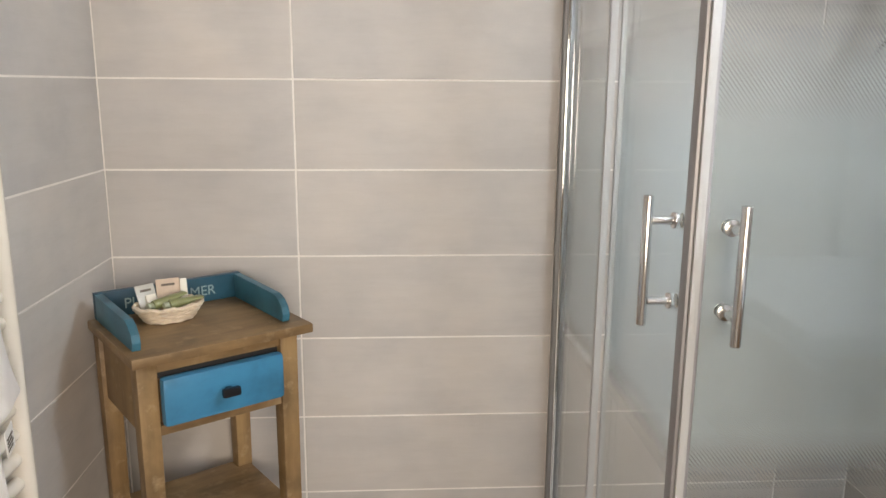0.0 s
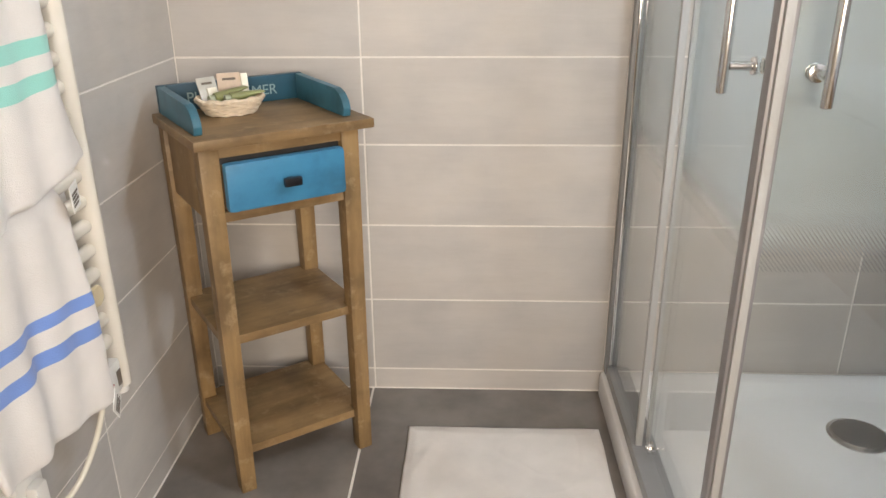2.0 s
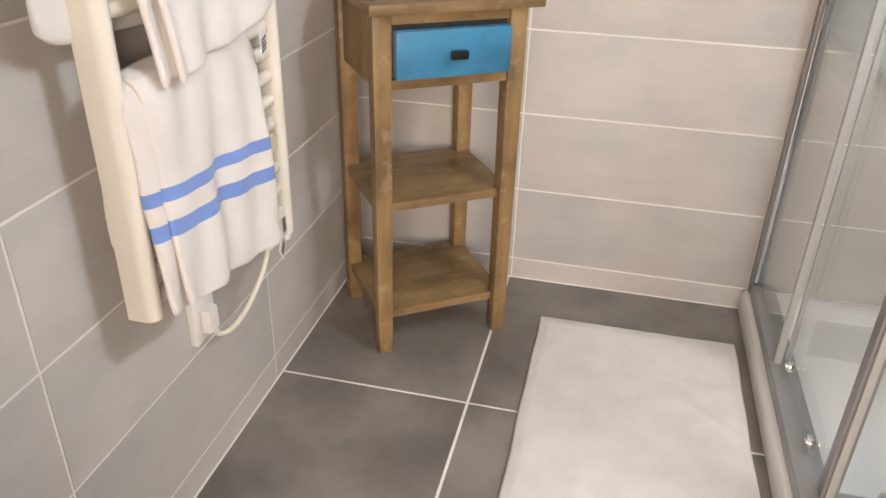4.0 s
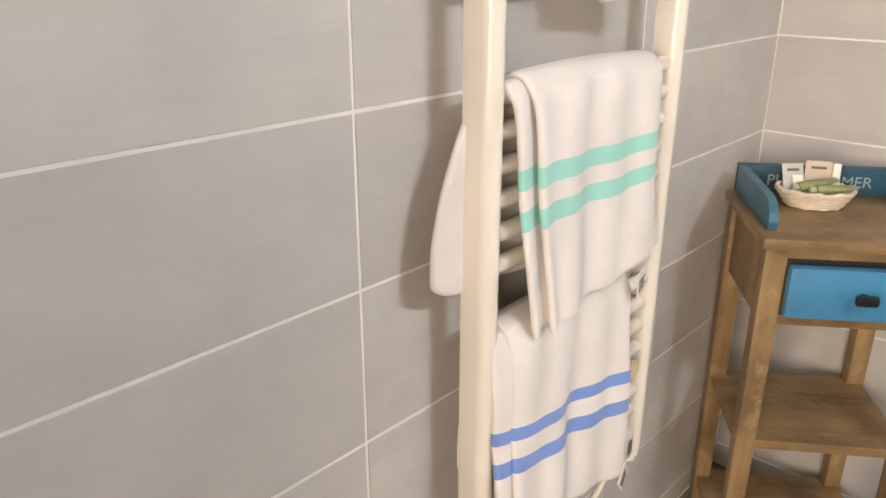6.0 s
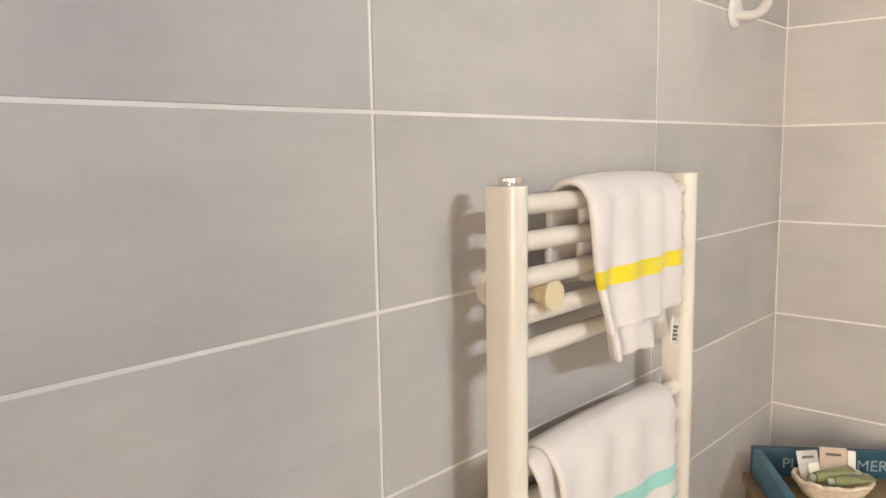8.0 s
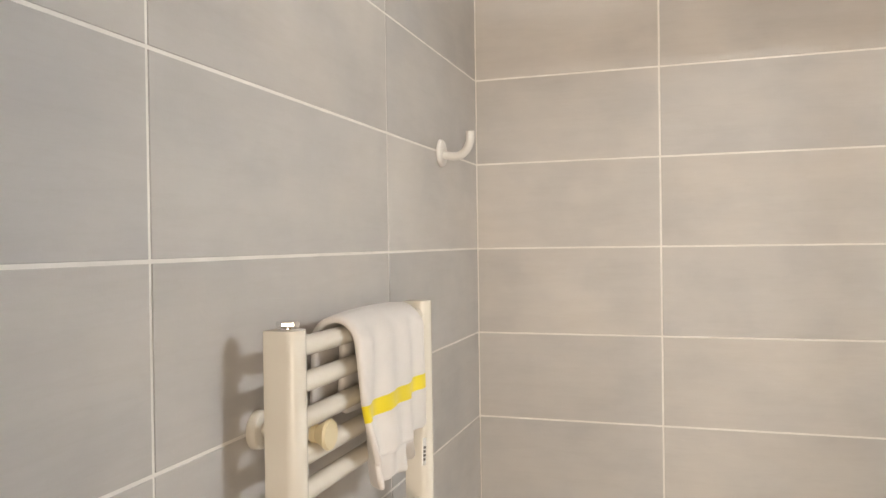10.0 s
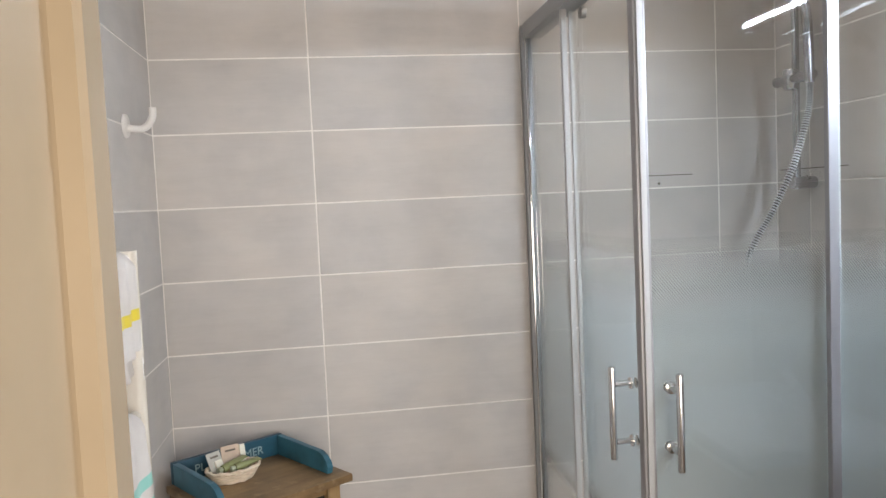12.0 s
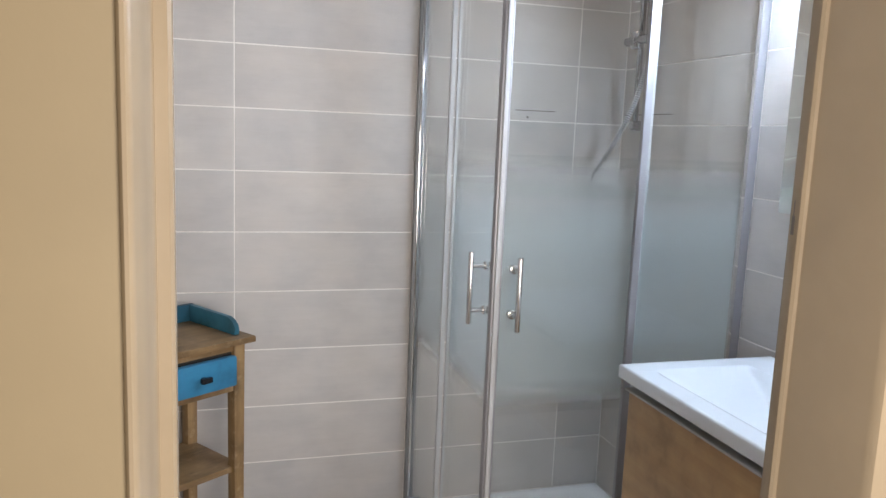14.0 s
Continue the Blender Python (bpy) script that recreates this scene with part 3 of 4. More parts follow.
def clamp(y, z):
    """Bracket: disc on the wall, stem between two bars, flared knob in front."""
    bm = rod((0.0005, y, z), (0.012, y, z), 0.024, 0.022, bevel=0.002)
    bm = rod((0.012, y, z), (0.078, y, z), 0.0085, bm=bm)
    part("bracket", bm, RAD_WHITE, rad)
    bm = rod((0.074, y, z), (0.080, y, z), 0.0105, bm=None)
    bm = rod((0.080, y, z), (0.094, y, z), 0.0095, 0.0180, bm=bm)
    bm = rod((0.094, y, z), (0.097, y, z), 0.0180, 0.0165, bm=bm)
    part("bracket_knob", bm, AGED_PLASTIC, rad, "yellowed plastic bracket knob")


clamp(-1.000, 1.2725)
clamp(-0.712, 1.2725)
clamp(-0.972, 0.596)
clamp(-0.690, 0.596)
# heating element at the foot of one post
heater = part("heating_element", box((0.060, RR - 0.084, 0.404), (0.088, RR - 0.0160, 0.462), 0.005), WHITE_PLASTIC, rad, "white plastic heater control box")
part("foot_cap", rod((0.074, RR, 0.386), (0.074, RR, 0.4018), 0.012, bevel=0.002), WHITE_PLASTIC, rad)
part("rating_plate", box((0.0882, RR - 0.034, 0.416), (0.0888, RR - 0.020, 0.444)), STEEL, heater, "small grey rating plate")
for k, dz in enumerate((0.0, 0.010, 0.004)):
    part("indicator", rod((0.0878, RR - 0.050 - 0.009 * k, 0.428 + dz), (0.0890, RR - 0.050 - 0.009 * k, 0.428 + dz), 0.0022, sides=8), INDICATOR, heater, "tiny red indicator dot")
outlet = thing("cable_outlet", (0.0, -0.82, 0.30), label="cream wall outlet plate below the radiator", category="outlet")
part("plate", box((0.0005, -0.868, 0.288), (0.014, -0.802, 0.372), 0.003), WHITE_PLASTIC, outlet)
part("plug", box((0.0142, -0.852, 0.306), (0.034, -0.822, 0.352), 0.006), WHITE_PLASTIC, outlet)
cable = [(0.074, RR - 0.070, 0.405), (0.072, RR - 0.076, 0.385), (0.066, RR - 0.098, 0.350), (0.056, RR - 0.135, 0.312), (0.044, RR - 0.170, 0.292), (0.034, RR - 0.196, 0.294), (0.030, RR - 0.206, 0.312)]
solid("heater_cable", tube(cable, 0.0048, steps=8), CABLE, label="cream cable looping from heater to wall outlet", category="cable")


def towel(name, label, y0, y1, bar_z, front, back, bands, weave, seed, skew=0.0, tuck=0.03, gap=0.0, inner=0.0, longer=0.0, hem=0.0, flare=0.0, roll=0.020, taper=0.0):
    """A towel folded over a bar. front, back: how far it hangs on each side; bands: (from, to) below the bar that are woven in colour.
    skew lowers the bands towards the y0 side; inner: a second layer that shows past the y0 edge; longer: how much further that layer hangs."""
    rows = sorted({-back + k * back / 14 for k in range(15)} | {k * front / 26 for k in range(27)} | {b for pair in bands for b in pair})
    cols = 30
    t = thing(name, (0.08, (y0 + y1) / 2, bar_z - front), label=label, category="towel", group="towels on the radiator")

    def sheet(ya, yb, off, stretch):
        bm = bmesh.new()
        grid = []
        for s in rows:
            s2 = s * stretch if s > 0 else s
            line = []
            for c in range(cols + 1):
                u = c / cols
                y = ya + (yb - ya) * u
                lean = skew * (1 - u)
                ang = s2 / roll
                fall = max(0.0, abs(s2) - roll * 1.4)
                if abs(s2) < roll * 1.4:
                    a = ang / 1.4 * radians(90)
                    x = 0.072 + (roll + off) * math.sin(a)
                    z = bar_z + (roll + off) * (math.cos(a)) - 0.004
                else:
                    side = 1 if s2 > 0 else -1
                    x = 0.072 + side * (roll + off)
                    z = bar_z - 0.004 - fall - (lean * min(1.0, fall / 0.08) if side > 0 else 0)
                    wob = 0.006 * math.sin(9.0 * u + seed) * min(1, fall / 0.15) + 0.004 * math.sin(21 * u + 2 * seed + 6 * fall)
                    drop = 0.5 * (noise.noise(Vector((u * 5 + seed, fall * 9, 3.1 + off))))
                    x += side * (0.012 * fall / 0.3 * (1 if side > 0 else 0.3)) + (wob + 0.010 * drop) * (1 if side > 0 else 0.35)
                    x = max(x, 0.020) if side < 0 else x
                    y += 0.005 * noise.noise(Vector((fall * 14, seed * 1.7, u * 2)))
                    if side > 0:
                        low = (s2 / (front * stretch)) ** 2
                        z -= hem * (1 - u) * low
                        y += flare * max(0.0, u - 0.75) * 4 * low * low + taper * (1 - u) * low
                        z += 0.004 * noise.noise(Vector((u * 60, seed, 4.0))) * low ** 6
                        z += 0.003 * noise.noise(Vector((u * 26, seed, 2.0))) * low
                        x += 0.010 * max(0.0, 0.10 - u) * 10 * low
                    if side < 0:
                        y -= gap * min(1, fall / 0.17) ** 0.45
                        z += 0.028 * max(0.0, 1 - 7 * u) ** 2 * (fall / max(back, 0.01)) ** 3
                    z -= 0.010 * noise.noise(Vector((u * 3.0 + seed, 1.0, 0.4))) * (fall / max(front, 0.01))
                if abs(s2) < roll * 1.4:
                    z -= 0.5 * tuck * (2 * u - 1) ** 2 * 0.3
                line.append(bm.verts.new((x, y, z)))
            grid.append(line)
        for i in range(len(rows) - 1):
            mid = (rows[i] + rows[i + 1]) / 2
            tint = 1 if any(lo < mid < hi for lo, hi in bands) else 0
            for c in range(cols):
                f = bm.faces.new((grid[i][c], grid[i][c + 1], grid[i + 1][c + 1], grid[i + 1][c]))
                f.material_index = tint
        loose = [v for v in bm.verts if not v.link_faces]
        bmesh.ops.delete(bm, geom=loose, context="VERTS")
        return bm

    outer = part("front_fold", sheet(y0, y1, 0.009, 1.0), TOWEL, t)
    outer.data.materials.append(weave)
    layers = [outer]
    if inner:
        lower = part("under_fold", sheet(y0 - inner, y1 - 0.012, 0.0 if inner > 0 else -0.007, 1 + longer / front), TOWEL, t)
        lower.data.materials.append(TOWEL if longer else weave)
        layers.append(lower)
    for o in layers:
        m = o.modifiers.new("thick", "SOLIDIFY")
        m.thickness, m.offset = 0.0095, 0.0
        m = o.modifiers.new("soft", "SUBSURF")
        m.levels = m.render_levels = 1
    return t


yellow = towel("hand_towel", "white terry hand towel with a yellow stripe over the top bar", -0.940, -0.712, 1.376, 0.182, 0.135, [(0.104, 0.125)], YELLOW, 3, 0.008, inner=-0.045, longer=0.045, taper=0.026, flare=0.010)
turq = towel("bath_towel", "white terry towel with two turquoise stripes folded over a bar", -1.008, -0.708, 1.078, 0.285, 0.262, [(0.107, 0.129), (0.150, 0.171)], TURQUOISE, 7, -0.006, inner=0.026, taper=0.034, gap=0.085, hem=0.050, flare=0.030)
blue = towel("bath_towel", "white terry towel with two blue stripes folded over a lower bar", -1.030, -0.748, 0.780, 0.362, 0.24, [(0.170, 0.193), (0.221, 0.242)], BLUE_WEAVE, 12, -0.022, inner=0.026, gap=0.01, hem=-0.02, flare=0.006)


def care_label(owner, x, y, z, turn):
    bm = box((-0.0006, -0.018, -0.038), (0.0006, 0.018, 0.0))
    bmesh.ops.transform(bm, matrix=pose(x, y, z, turn, 0, 12), verts=bm.verts)
    tag = part("care_label", bm, WHITE_PLASTIC, owner, "small white cloth care label")
    bm = None
    for k in range(4):
        bm = box((0.0007, -0.014, -0.015 - 0.0055 * k), (0.0011, 0.013 - 0.004 * (k % 2), -0.0115 - 0.0055 * k), bm=bm)
    bmesh.ops.transform(bm, matrix=pose(x, y, z, turn, 0, 12), verts=bm.verts)
    part("print", bm, INK, tag)


care_label(yellow, 0.118, -0.744, 1.207, -14)
care_label(turq, 0.126, -0.755, 0.800, 6)
care_label(blue, 0.128, -0.760, 0.452, 40)

hook = thing("wall_hook", (0, -0.285, 1.66), label="white enamelled coat hook screwed to the tiles", category="hook")
part("plate", rod((0.0005, -0.285, 1.672), (0.008, -0.285, 1.672), 0.029, 0.026, sides=28, bevel=0.002), WHITE_PLASTIC, hook)
part("arm", tube([(0.006, -0.285, 1.668), (0.035, -0.287, 1.664), (0.055, -0.292, 1.672), (0.067, -0.298, 1.690), (0.069, -0.301, 1.712)], 0.0085, sides=14), WHITE_PLASTIC, hook)

# ---- side table in the corner ----
TABLE = (0.226, -0.211, 0.0)
table = thing("side_table", TABLE, 35.0, label="small waxed pine telephone table with blue drawer in the corner", category="side table")


def leg_bm(u, v):
    bm = box((u - 0.019, v - 0.019, 0.0), (u + 0.019, v + 0.019, 0.7645), 0.003)
    for w in bm.verts:
        if w.co.z < 0.05:
            w.co.x = u + (w.co.x - u) * 0.86
            w.co.y = v + (w.co.y - v) * 0.86
    return bm


LU, LF, LB = 0.1415, -0.146, 0.105
for u in (-LU, LU):
    for v in (LF, LB):
        part("leg", leg_bm(u, v), TABLE_WOOD, table, local=True)
part("tabletop", box((-0.172, -0.184, 0.7645), (0.188, 0.1135, 0.784), 0.004), TABLE_TOP_WOOD, table, local=True)
for u in (-LU, LU):
    part("side_panel", box((u - 0.010, LF + 0.019, 0.618), (u + 0.010, LB - 0.019, 0.7645), 0.001), TABLE_WOOD, table, local=True)
part("back_panel", box((-LU + 0.019, LB - 0.008, 0.618), (LU - 0.019, LB + 0.008, 0.7645), 0.001), TABLE_TOP_WOOD, table, local=True)
part("drawer_rail", box((-LU + 0.0192, LF - 0.012, 0.742), (LU - 0.0192, LF + 0.016, 0.7645), 0.001), TABLE_TOP_WOOD, table, local=True)
part("drawer_rail", box((-LU + 0.0192, LF - 0.014, 0.618), (LU - 0.0192, LF + 0.016, 0.6375), 0.001), TABLE_TOP_WOOD, table, local=True)
# near-black filler block for the shade behind the drawer front
part("drawer_recess_shade", box((-LU + 0.020, LF - 0.004, 0.638), (LU - 0.020, LF + 0.012, 0.7415)), DARK, table, local=True)
drawer = part("drawer", box((-0.1212, LF - 0.039, 0.641), (0.1198, LF - 0.013, 0.7350), 0.009), BLUE, table, "bright blue painted drawer front", local=True)
part("drawer_side", box((-0.1190, LF - 0.0128, 0.643), (0.1180, LF - 0.0044, 0.728)), TABLE_TOP_WOOD, drawer, "bare wood drawer box", local=True)
bm = box((-0.006, LF - 0.051, 0.683), (0.006, LF - 0.039, 0.695), 0.001)
bm = box((-0.018, LF - 0.064, 0.680), (0.018, LF - 0.050, 0.698), 0.005, bm=bm)
part("knob", bm, BLACK_METAL, drawer, "black iron bar knob", local=True)


def shelf_bm(z):
    """A board notched round the four legs."""
    a, f, b, n = LU + 0.012, LF - 0.004, LB + 0.012, 0.0195
    i, fi, bi = LU - n, LF + n, LB - n
    return prism([(-i, f), (i, f), (i, fi), (a, fi), (a, bi), (i, bi), (i, b), (-i, b), (-i, bi), (-a, bi), (-a, fi), (-i, fi)], z - 0.019, z)


for z in (0.372, 0.106):
    part("shelf", shelf_bm(z), TABLE_TOP_WOOD, table, "stained pine shelf board", local=True, smooth=False)


def gallery_bm(u):
    """Side of the gallery: full height at the back, rounded off at the front."""
    pts = [(0.097, 0.7845), (-0.140, 0.7845), (-0.143, 0.800), (-0.138, 0.815), (-0.122, 0.829), (-0.102, 0.836), (0.097, 0.839)]
    return prism(pts, u - 0.008, u + 0.008, "x", 0.0015)


for u in (-0.149, 0.149):
    part("gallery_side", gallery_bm(u), BLUE_DARK, table, "dusty blue painted gallery board", local=True)
back = part("gallery_back", box((-0.157, 0.098, 0.7845), (0.157, 0.1130, 0.840), 0.0015), BLUE_SHADED, table, "dusty blue painted back board with lettering", local=True)


def lettering(text, where, size, turn, parent, material, align="LEFT"):
    cu = bpy.data.curves.new("lettering", "FONT")
    cu.body, cu.size, cu.align_x, cu.extrude = text, size, align, 0.0003
    tmp = bpy.data.objects.new("lettering", cu)
    scene.collection.objects.link(tmp)
    me = bpy.data.meshes.new_from_object(tmp.evaluated_get(bpy.context.evaluated_depsgraph_get()))
    bpy.data.objects.remove(tmp)
    me.transform(pose(*where, 90, 0, turn))
    me.materials.append(material)
    ob = new("lettering", me)
    ob.parent = parent
    return ob


lettering("PL", (-0.101, 0.0976, 0.800), 0.031, 0, back, LETTER)
lettering("MER", (0.038, 0.0976, 0.800), 0.031, 0, back, LETTER)

# ---- basket with toiletries ----
basket = thing("wicker_basket", (0.186, -0.212, 0.785), 33.5, label="small white wicker basket of guest toiletries on the table", category="basket")


def oval(r, z, k=0.78, wav=0.0, n=40, ph=0.0):
    return [(r * math.cos(2 * math.pi * i / n), k * r * math.sin(2 * math.pi * i / n), z + wav * math.sin(2 * math.pi * i * 10 / n + ph)) for i in range(n + 1)]


for i in range(6):
    f = i / 5
    part("woven_strand", tube(oval(0.050 + 0.016 * f, 0.003 + 0.024 * f, wav=0.0011, ph=math.pi * i), 0.0030, steps=2, sides=6), WICKER, basket, local=True)
part("rim", tube(oval(0.067, 0.031, wav=0.0015), 0.0046, steps=3, sides=8, radius=lambda i: 1 + 0.16 * math.sin(i * 1.3)), WICKER, basket, local=True)
bm = bmesh.new()
bmesh.ops.create_cone(bm, cap_ends=True, segments=32, radius1=0.050, radius2=0.050, depth=0.003)
bmesh.ops.transform(bm, matrix=Matrix.Translation((0, 0, 0.002)) @ Matrix.Diagonal((1, 0.78, 1, 1)), verts=bm.verts)
part("base", bm, WICKER, basket, local=True)


def at_basket(u, v, z):
    return Matrix(basket.matrix_basis) @ Vector((u, v, z))


def sachet(u, v, z, w, h, tilt, turn, material, name, label, cat, thick=0.004, bar=True):
    t = thing(name, at_basket(u, v, z), 0, label=label, category=cat)
    t.matrix_basis = Matrix.Translation(at_basket(u, v, z)) @ pose(0, 0, 0, 0, 0, 33.5 + turn) @ pose(0, 0, 0, -tilt, 0, 0)
    part("body", box((-w / 2, -thick / 2, 0), (w / 2, thick / 2, h), 0.0014), material, t, local=True)
    if bar:
        part("print", box((-w * 0.28, -thick / 2 - 0.0006, h * 0.78), (w * 0.28, -thick / 2 + 0.0002, h * 0.85)), INK, t, "small dark printed line", local=True)
    return t


sachet(0.010, 0.022, 0.008, 0.048, 0.069, 16, -6, CARD, "kraft_sachet", "brown card guest sachet standing in the basket", "sachet")
sachet(0.040, 0.018, 0.008, 0.014, 0.066, 14, -8, SOAP, "soap_box", "narrow cream soap box standing in the basket", "soap box", 0.010, False)
clearpack = sachet(-0.032, 0.006, 0.008, 0.042, 0.068, 24, 14, cloudy("milky_wrap", (0.50, 0.50, 0.46), 0.2, 30.0, 0.08), "soap_sachet", "milky plastic sachet holding a white soap", "sachet", 0.003)
part("soap", box((-0.006, -0.008, 0.010), (0.016, -0.0018, 0.045), 0.003), SOAP, clearpack, "white wrapped soap bar", local=True)


CAP = mat("cap_plastic", (0.34, 0.38, 0.28), 0.35)


def green_tube(u, v, z, turn, rise):
    """A small toiletry tube: round cap end, flattened and crimped at the far end."""
    t = thing("green_tube", at_basket(u, v, z), 33.5 + turn, label="small olive green toiletry tube lying in the basket", category="tube", group="toiletry tubes")
    bm = bmesh.new()
    rings = []
    for k in range(9):
        f = k / 8
        a, b = 0.0108 * (1 + 0.25 * f), 0.0108 * (1 - 0.88 * f ** 1.5)
        rings.append([bm.verts.new((0.070 * f, a * math.cos(2 * math.pi * i / 14), rise * f + b * math.sin(2 * math.pi * i / 14))) for i in range(14)])
    for p, q in zip(rings, rings[1:]):
        for i in range(14):
            bm.faces.new((p[i], p[(i + 1) % 14], q[(i + 1) % 14], q[i]))
    bm.faces.new(rings[0])
    bm.faces.new(rings[-1])
    part("body", bm, GREEN, t, local=True)
    part("cap", rod((-0.012, 0, 0), (-0.0002, 0, 0), 0.0075, bevel=0.001), CAP, t, "pale green screw cap", local=True)


green_tube(-0.034, -0.010, 0.034, 10, 0.016)
green_tube(-0.006, -0.024, 0.034, 4, 0.008)

# ---- bath mat ----
bm = bmesh.new()
NX, NY = 92, 140
X0, X1, Y0, Y1 = 0.530, 0.992, -0.905, -0.183
grid = []
for j in range(NY + 1):
    line = []
    for i in range(NX + 1):
        u, v = i / NX, j / NY
        x = X0 + (X1 - X0) * u + 0.004 * noise.noise(Vector((v * 5, 2.0, 0)))
        y = Y0 + (Y1 - Y0) * v + 0.004 * noise.noise(Vector((u * 5, 7.0, 0)))
        edge = min(1.0, min(u, 1 - u, v, 1 - v) * 22)
        fold = noise.noise(Vector((x * 7 + y * 3, y * 4, 0.2)))
        ridge = max(0.0, 1 - abs(noise.noise(Vector((x * 4.5 + 3, y * 4.5, 5.2)))) * 7)
        crease = max(0.0, 1 - abs(noise.noise(Vector((x * 11 - y * 5, y * 9 + x * 3, 8.7)))) * 9)
        z = 0.006 + edge * (0.004 + 0.004 * (fold + 0.6) + 0.0035 * ridge + 0.0009 * crease)
        line.append(bm.verts.new((x, y, z)))
    grid.append(line)
for a, b in zip(grid, grid[1:]):
    for i in range(NX):
        bm.faces.new((a[i], a[i + 1], b[i + 1], b[i]))
mat_ob = solid("bath_mat", bm, TOWEL, label="rumpled white terry bath mat on dark floor tiles", category="bath mat")
m = mat_ob.modifiers.new("thick", "SOLIDIFY")
m.thickness, m.offset = 0.006, -1.0

# ---- vanity ----
VX, VY0, VY1, VZ = 1.366, -1.500, -0.900, 0.850
vanity = thing("vanity_unit", (ROOM_W, (VY0 + VY1) / 2, 0.47), label="wall-hung oak vanity unit with a drawer", category="vanity unit")
bm = box((VX + 0.045, VY0 + 0.004, 0.474), (ROOM_W - 0.001, VY1 - 0.008, 0.715), 0.001)
bm = box((VX + 0.045, VY0 + 0.004, 0.7151), (VX + 0.053, VY1 - 0.008, 0.812), bm=bm)
for ya, yb in ((VY0 + 0.004, VY0 + 0.020), (VY1 - 0.024, VY1 - 0.008)):
    bm = box((VX + 0.0531, ya, 0.7151), (ROOM_W - 0.001, yb, 0.812), bm=bm)
part("body", bm, OAK, vanity)
drawer_front = part("drawer", box((VX + 0.024, VY0 + 0.004, 0.482), (VX + 0.0435, VY1 - 0.008, 0.786), 0.0015), OAK, vanity, "oak veneer drawer front")
pts = [(VX + 0.016, 0.7863), (VX + 0.046, 0.7863), (VX + 0.046, 0.7905), (VX + 0.020, 0.7915), (VX + 0.016, 0.7905)]
pts = [(x - 0.008, z) for x, z in pts]
part("grip_profile", prism(pts, VY0 + 0.008, VY1 - 0.012, "y"), STRIP, drawer_front, "pale aluminium grip profile", smooth=False)
# dark strip paints the shade between basin slab and drawer
part("gap_shade_strip", box((VX + 0.040, VY0 + 0.006, 0.790), (VX + 0.0448, VY1 - 0.010, 0.811)), DARK, vanity)

wash = thing("washbasin", (ROOM_W, (VY0 + VY1) / 2, 0.812), label="white ceramic washbasin top on the vanity", category="washbasin")


def washbasin():
    """Slab with a shallow sloping bowl that is deepest towards the wall."""
    bm = bmesh.new()
    nx, ny = 72, 92
    x0, x1, y0, y1 = VX, ROOM_W - 0.002, VY0, VY1
    bx0, bx1, by0, by1 = VX + 0.055, ROOM_W - 0.125, VY0 + 0.060, VY1 - 0.060

    def depth(x, y):
        u = (x - bx0) / (bx1 - bx0)
        v = (y - by0) / (by1 - by0)
        if not (0 < u < 1 and 0 < v < 1):
            return 0.0
        slopes = (1.0, u / 0.60, (1 - u) / 0.20, v / 0.46, (1 - v) / 0.46)
        s = -math.log(sum(math.exp(-22 * w) for w in slopes)) / 22
        return -0.102 * max(0.0, s)
    top = [[bm.verts.new((x0 + (x1 - x0) * i / nx, y0 + (y1 - y0) * j / ny, VZ)) for i in range(nx + 1)] for j in range(ny + 1)]
    for row in top:
        for v in row:
            v.co.z += depth(v.co.x, v.co.y)
    for a, b in zip(top, top[1:]):
        for i in range(nx):
            bm.faces.new((a[i], a[i + 1], b[i + 1], b[i]))
    rim = top[0] + [r[-1] for r in top[1:]] + top[-1][-2::-1] + [r[0] for r in top[-2:0:-1]]
    cx, cy = (x0 + x1) / 2, (y0 + y1) / 2
    prev = rim
    for dz, out in ((0.0015, 0.0022), (0.006, 0.004), (0.034, 0.004), (0.0375, 0.0)):
        ring = []
        for v in rim:
            ox = (-out if v.co.x < x0 + 1e-4 else 0)
            oy = (-out if v.co.y < y0 + 1e-4 else out if v.co.y > y1 - 1e-4 else 0)
            ring.append(bm.verts.new((v.co.x + ox, v.co.y + oy, VZ - dz)))
        for i in range(len(rim)):
            k = (i + 1) % len(rim)
            bm.faces.new((prev[i], prev[k], ring[k], ring[i]))
        prev = ring
    lip = [bm.verts.new((cx + (v.co.x - cx) * 0.90, cy + (v.co.y - cy) * 0.92, v.co.z)) for v in prev]
    for i in range(len(prev)):
        k = (i + 1) % len(prev)
        bm.faces.new((prev[i], prev[k], lip[k], lip[i]))
    return bm


part("basin", washbasin(), CERAMIC, wash)
WX, WY = 1.640, -1.200
part("waste_cover", rod((WX - 0.038, WY, VZ - 0.1020), (WX - 0.038, WY, VZ - 0.0945), 0.032, sides=32, bevel=0.002), CHROME, wash, "round chrome waste cover")
# dark disc laid on the bowl, painting the shade inside the hole
part("overflow", rod((1.6810, WY, VZ - 0.0475), (1.6690, WY, VZ - 0.0425), 0.009, sides=24), DARK, wash, "dark round disc for the shaded overflow hole")
tap = thing("basin_tap", (1.745, WY, VZ), label="chrome single-lever basin mixer tap", category="tap")
bm = rod((1.742, WY, VZ + 0.0005), (1.742, WY, VZ + 0.006), 0.028, 0.026, sides=28, bevel=0.002)
bm = rod((1.742, WY, VZ + 0.004), (1.676, WY, VZ + 0.120), 0.0225, 0.0215, sides=28, bm=bm)
part("body", bm, CHROME, tap)
